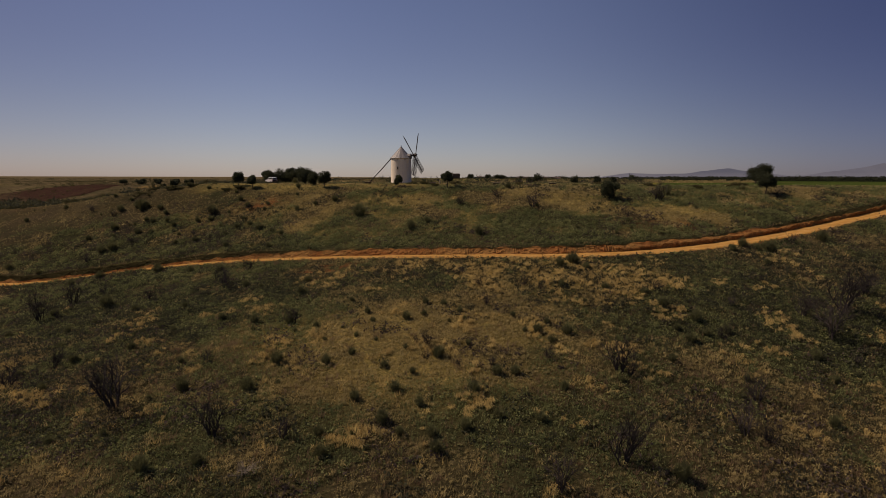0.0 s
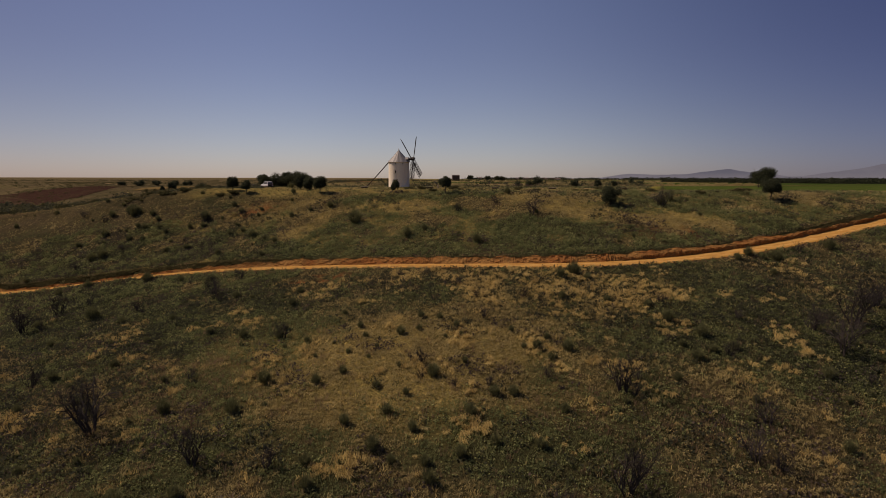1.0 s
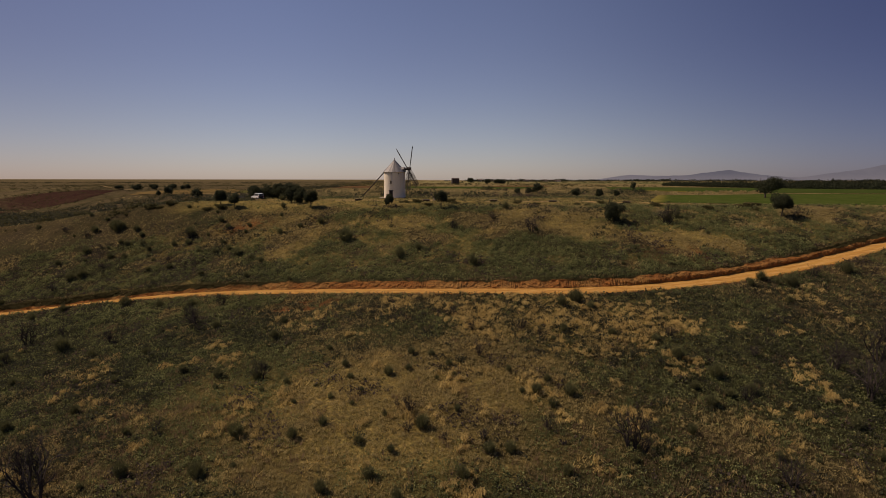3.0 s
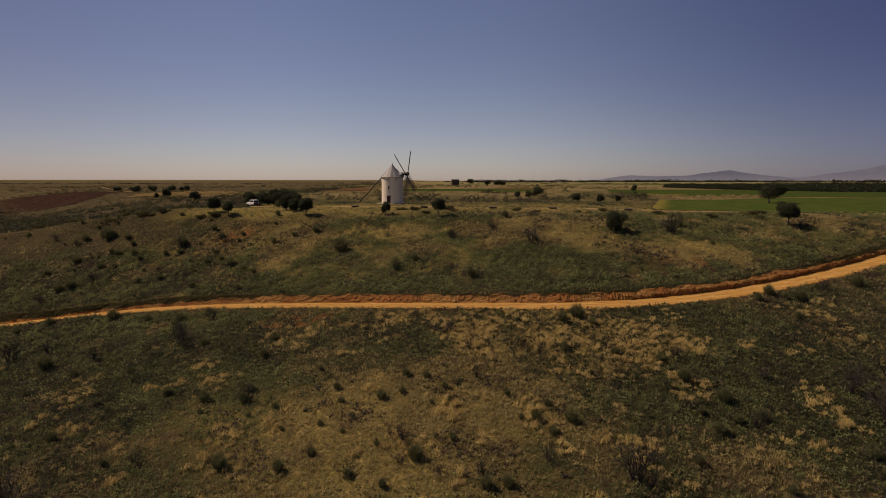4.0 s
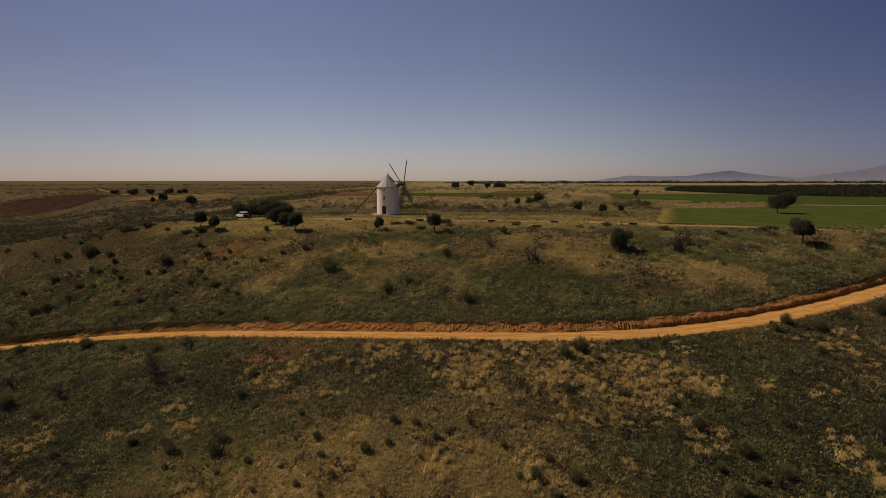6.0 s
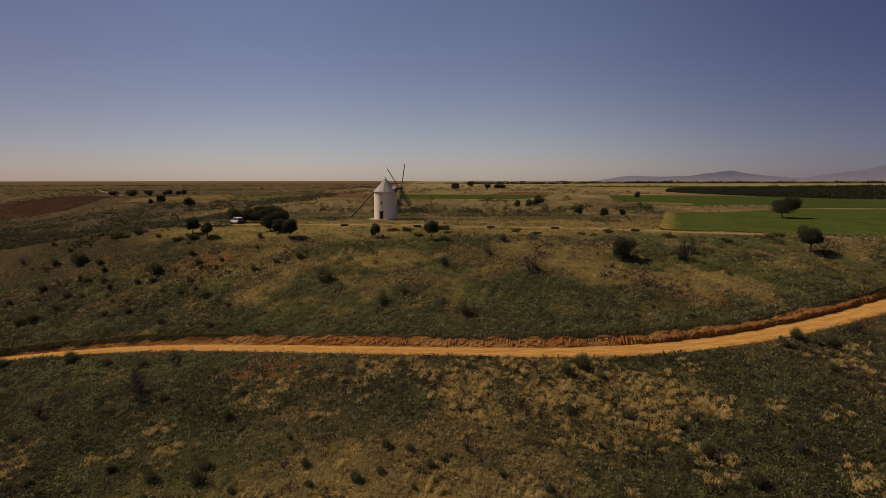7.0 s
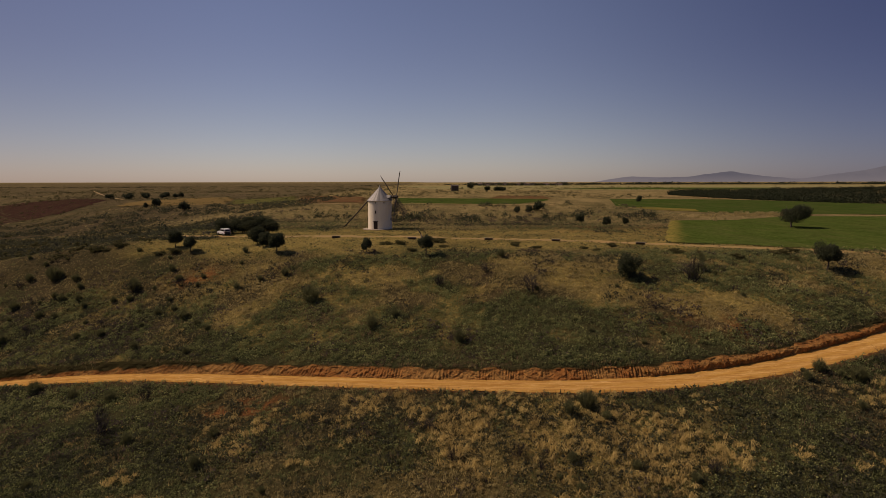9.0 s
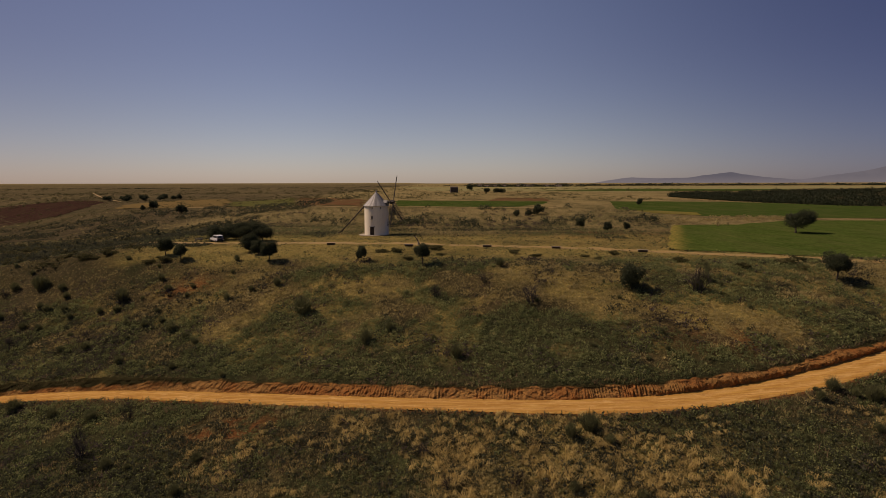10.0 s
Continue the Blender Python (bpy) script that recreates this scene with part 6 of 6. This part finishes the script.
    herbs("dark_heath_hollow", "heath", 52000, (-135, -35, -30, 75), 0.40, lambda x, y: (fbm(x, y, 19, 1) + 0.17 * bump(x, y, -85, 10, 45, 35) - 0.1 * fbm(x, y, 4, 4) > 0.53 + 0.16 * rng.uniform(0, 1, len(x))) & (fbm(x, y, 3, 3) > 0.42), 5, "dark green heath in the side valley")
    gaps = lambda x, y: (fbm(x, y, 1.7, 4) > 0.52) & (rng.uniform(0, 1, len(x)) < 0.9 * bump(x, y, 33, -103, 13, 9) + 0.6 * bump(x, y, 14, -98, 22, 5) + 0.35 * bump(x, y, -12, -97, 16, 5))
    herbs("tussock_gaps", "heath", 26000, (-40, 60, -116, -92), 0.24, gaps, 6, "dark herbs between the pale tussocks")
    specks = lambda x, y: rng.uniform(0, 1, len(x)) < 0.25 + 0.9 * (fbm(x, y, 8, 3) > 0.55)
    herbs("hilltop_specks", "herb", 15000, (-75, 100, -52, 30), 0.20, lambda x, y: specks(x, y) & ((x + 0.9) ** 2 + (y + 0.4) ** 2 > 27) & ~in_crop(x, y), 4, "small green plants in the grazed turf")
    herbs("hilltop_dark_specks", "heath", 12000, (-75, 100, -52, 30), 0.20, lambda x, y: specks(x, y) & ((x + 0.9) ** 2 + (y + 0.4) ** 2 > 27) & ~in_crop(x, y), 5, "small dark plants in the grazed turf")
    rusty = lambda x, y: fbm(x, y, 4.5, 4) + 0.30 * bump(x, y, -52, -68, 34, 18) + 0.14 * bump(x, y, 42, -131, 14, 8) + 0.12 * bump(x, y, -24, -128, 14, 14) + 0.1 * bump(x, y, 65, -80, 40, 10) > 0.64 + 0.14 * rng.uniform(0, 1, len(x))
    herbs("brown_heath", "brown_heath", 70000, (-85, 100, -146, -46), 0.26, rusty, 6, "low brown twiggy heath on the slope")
    labels = {"green": "fresh green grass tufts", "dry": "dry straw-coloured grass", "brown": "withered brown grass", "pale": "tall pale straw tussocks"}
    for key, sets in groups.items():
        v = np.concatenate([s[0] for s in sets])
        t = np.concatenate([s[2] for s in sets])
        me = array_mesh(key + "_grass", v, np.arange(len(v)).reshape(-1, 3), MAT[key], tone=t)
        tagged(new(key + "_grass", me), labels[key] + " on the hillside", "grass", kind="stuff")


# ---- things on the hilltop ----
def stone_bench():
    bench = tagged(new("stone_bench"), "low grey stone bench beside the sandy track", "bench", "benches along the track")
    part("seat", Soup().slab((-1.05, -0.26, 0.44), (1.05, 0.26, 0.52), 0.02), MAT["stone"], bench, "pale stone seat slab")
    for x in (-0.72, 0.72):
        part("leg", Soup().slab((x - 0.16, -0.20, -0.15), (x + 0.16, 0.20, 0.44), 0.02), MAT["dark_stone"], bench)
    part("backing", Soup().slab((-0.56, -0.10, -0.15), (0.56, 0.16, 0.44), 0.02), MAT["dark_stone"], bench)
    return bench


def build_benches():
    first = stone_bench()
    spots = [(-7.3, -25.4, 4), (10.3, -28.6, -6), (27.2, -30.5, -12), (41.5, -32.9, -14), (57.3, -39.9, -18)]
    for k, (x, y, turn) in enumerate(spots):
        m = pose(x, y, float(land(x, y)), 0, 0, turn)
        if k == 0:
            first.matrix_basis = m
        else:
            copy_thing(first, m)
    post = tagged(new("wooden_post"), "leaning dark wooden post beside the track", "post")
    x, y = 12.6, -26.0
    part("shaft", Soup().tube([(0, 0, -0.2), (-0.5, 0.1, 0.9), (-1.2, 0.2, 1.9)], [0.14, 0.12, 0.09], 7), MAT["wood"], post, smooth=True)
    part("stump", Soup().tube([(-0.35, -0.5, -0.2), (-0.33, -0.5, 0.9)], [0.16, 0.14], 8), MAT["stone"], post, "pale stone stub")
    post.matrix_basis = pose(x, y, float(land(x, y)))


def build_car():
    car = tagged(new("off_road_car"), "white boxy off-road estate car parked beside the oaks", "car")

    def hull(rows):
        """Cross-sections (x, half width, z low, z high) joined along the car."""
        v, f = [], []
        for x, w, lo, hi in rows:
            v += [(x, -w, lo + 0.06), (x, -w * 1.0, (lo + hi) / 2), (x, -w * 0.96, hi - 0.05), (x, -w * 0.90, hi), (x, w * 0.90, hi), (x, w * 0.96, hi - 0.05), (x, w, (lo + hi) / 2), (x, w, lo + 0.06), (x, w * 0.9, lo), (x, -w * 0.9, lo)]
        n = 10
        for k in range(len(rows) - 1):
            f += [(k * n + i, k * n + (i + 1) % n, (k + 1) * n + (i + 1) % n, (k + 1) * n + i) for i in range(n)]
        f += [tuple(range(n))[::-1], tuple((len(rows) - 1) * n + i for i in range(n))]
        return Soup().add(v, f)

    body = part("body", hull([(-2.2, 0.78, 0.45, 0.92), (-2.1, 0.84, 0.40, 1.0), (-1.0, 0.88, 0.40, 1.06), (0.0, 0.88, 0.40, 1.08), (2.0, 0.88, 0.40, 1.08), (2.15, 0.85, 0.45, 1.04)]), MAT["car_paint"], car)
    part("cabin", hull([(-0.95, 0.80, 1.05, 1.10), (-0.35, 0.74, 1.05, 1.72), (0.2, 0.73, 1.05, 1.80), (1.7, 0.73, 1.05, 1.80), (2.05, 0.76, 1.05, 1.68), (2.12, 0.80, 1.05, 1.10)]), MAT["car_paint"], car)
    for s in (-1, 1):
        for x0, x1 in ((-0.30, 0.42), (0.50, 1.22), (1.30, 1.92)):
            part("side_window", Soup().slab((x0, s * 0.775 - 0.03, 1.16), (x1, s * 0.775 + 0.03, 1.62), 0.02), MAT["glass"], car, "dark side window")
        part("rear_lamp", Soup().slab((2.12, s * 0.72 - 0.09, 0.80), (2.19, s * 0.72 + 0.09, 1.05), 0.015), MAT["lamp_red"], car, "red rear lamp")
        part("headlamp", Soup().slab((-2.24, s * 0.60 - 0.13, 0.68), (-2.16, s * 0.60 + 0.13, 0.86), 0.02), MAT["glass"], car)
        part("roof_rail", Soup().tube([(-0.1, s * 0.62, 1.80), (0.0, s * 0.62, 1.87), (1.6, s * 0.62, 1.87), (1.7, s * 0.62, 1.80)], [0.02] * 4, 5), MAT["trim"], car)
        part("mirror", Soup().slab((-0.62, s * 0.98 - 0.10, 1.08), (-0.50, s * 0.98 + 0.10, 1.24), 0.02), MAT["trim"], car)
        for x in (-1.40, 1.35):
            turn = Matrix.Translation((x, s * 0.78, 0.36)) @ Matrix.Rotation(math.pi / 2, 4, "X")
            wheel = part("wheel", Soup().spin([(0.22, -0.12), (0.34, -0.12), (0.37, -0.07), (0.37, 0.07), (0.34, 0.12), (0.22, 0.12)], 24, turn), MAT["tyre"], car, smooth=False)
            part("rim", Soup().spin([(0.06, -0.09), (0.21, -0.125), (0.23, -0.10), (0.23, 0.10), (0.21, 0.125), (0.06, 0.09)], 18, turn), MAT["rim"], wheel)
    m = Matrix.Translation((-0.66, 0, 1.40)) @ Matrix.Rotation(radians(-48), 4, "Y")
    part("windscreen", Soup().slab((-0.40, -0.66, -0.02), (0.36, 0.66, 0.03), 0.01, m), MAT["glass"], car)
    m = Matrix.Translation((2.10, 0, 1.40)) @ Matrix.Rotation(radians(80), 4, "Y")
    part("rear_window", Soup().slab((-0.24, -0.64, -0.02), (0.24, 0.64, 0.04), 0.01, m), MAT["glass"], car, "dark rear window")
    # black here is partly the rear's shade, put into the panel's colour
    part("tailgate", Soup().slab((2.13, -0.62, 0.60), (2.20, 0.62, 1.06), 0.02), MAT["trim"], car, "dark tailgate, with shade on the rear put into its colour")
    part("bumper", Soup().slab((2.10, -0.84, 0.42), (2.28, 0.84, 0.62), 0.03), MAT["trim"], car)
    part("bumper", Soup().slab((-2.32, -0.82, 0.42), (-2.14, 0.82, 0.62), 0.03), MAT["trim"], car)
    car.matrix_basis = pose(-35.6, -18.4, float(land(-35.6, -18.4)), 0, 0, -46) @ Matrix.Scale(0.94, 4)


def picnic_table():
    table = tagged(new("picnic_table"), "dark wooden picnic table under the oaks", "table")
    part("tabletop", Soup().slab((-0.9, -0.4, 0.70), (0.9, 0.4, 0.76), 0.01), MAT["wood"], table)
    for y in (-0.72, 0.72):
        part("seat", Soup().slab((-0.9, y - 0.14, 0.42), (0.9, y + 0.14, 0.47), 0.01), MAT["wood"], table)
    for x in (-0.6, 0.6):
        for y in (-0.35, 0.35):
            part("leg", Soup().tube([(x, y * 1.7, -0.1), (x, y * 0.6, 0.71)], [0.05, 0.05], 5), MAT["wood"], table)
        part("beam", Soup().slab((x - 0.03, -0.84, 0.36), (x + 0.03, 0.84, 0.42), 0.008), MAT["wood"], table)
    table.matrix_basis = pose(-39.8, -18.6, float(land(-39.8, -18.6)), 0, 0, 10)


def build_ruin():
    """The square adobe dovecote far out on the plain."""
    hut = tagged(new("dovecote"), "square dark adobe dovecote on the far plain", "building")
    walls = Soup()
    for lo, hi in (((-4.7, -4.7, -0.3), (-0.7, -4.1, 6.6)), ((0.7, -4.7, -0.3), (4.7, -4.1, 6.6)), ((-0.7, -4.7, 2.3), (0.7, -4.1, 6.6)), ((-4.7, -4.1, -0.3), (-4.1, 4.1, 6.6)), ((4.1, -4.1, -0.3), (4.7, 4.1, 6.6)), ((-4.7, 4.1, -0.3), (4.7, 4.7, 6.6))):
        walls.slab(lo, hi, 0.05)
    part("wall", walls, MAT["brick"], hut)
    part("door", Soup().slab((-0.7, -4.45, -0.2), (0.7, -4.35, 2.3), 0.02), MAT["door"], hut)
    part("roof", Soup().add([(-5, -5, 6.5), (5, -5, 6.5), (5, 5, 7.5), (-5, 5, 7.5), (-5, -5, 6.75), (5, -5, 6.75), (5, 5, 7.75), (-5, 5, 7.75)], [(3, 2, 1, 0), (4, 5, 6, 7), (0, 1, 5, 4), (1, 2, 6, 5), (2, 3, 7, 6), (3, 0, 4, 7)]), MAT["brick"], hut)
    hut.matrix_basis = pose(32, 592, 0, 0, 0, 6)


def build_village():
    rng = np.random.RandomState(31)
    for k in range(10):
        house = tagged(new("house"), "far pale village house with tiled roof", "house", "houses on the horizon")
        w, d, h = rng.uniform(9, 18), rng.uniform(8, 11), rng.uniform(3, 4.6)
        part("wall", Soup().slab((-w / 2, -d / 2, -0.5), (w / 2, d / 2, h), 0.1), MAT["white_wall"], house)
        part("roof", Soup().add([(-w / 2 - 0.4, -d / 2 - 0.4, h), (w / 2 + 0.4, -d / 2 - 0.4, h), (w / 2 + 0.4, d / 2 + 0.4, h), (-w / 2 - 0.4, d / 2 + 0.4, h), (-w / 2 - 0.4, 0, h + 2), (w / 2 + 0.4, 0, h + 2)], [(0, 1, 5, 4), (2, 3, 4, 5), (1, 2, 5), (3, 0, 4), (3, 2, 1, 0)]), MAT["tile_roof"], house)
        for j in range(3):
            part("window", Soup().slab((-w / 3 + j * w / 3 - 0.5, -d / 2 - 0.06, h * 0.4), (-w / 3 + j * w / 3 + 0.5, -d / 2 + 0.04, h * 0.4 + 1.3), 0.02), MAT["wood"], house)
        house.matrix_basis = pose(110 + 26 * k + rng.uniform(-8, 8), 1400 + rng.uniform(-20, 40), 0, 0, 0, rng.uniform(-20, 20))


build_ground()
build_road()
build_fields()
build_mountains()
build_mill()
build_trees()
build_bushes()
build_benches()
build_car()
picnic_table()
build_ruin()
build_village()
build_scrub()
build_grass()
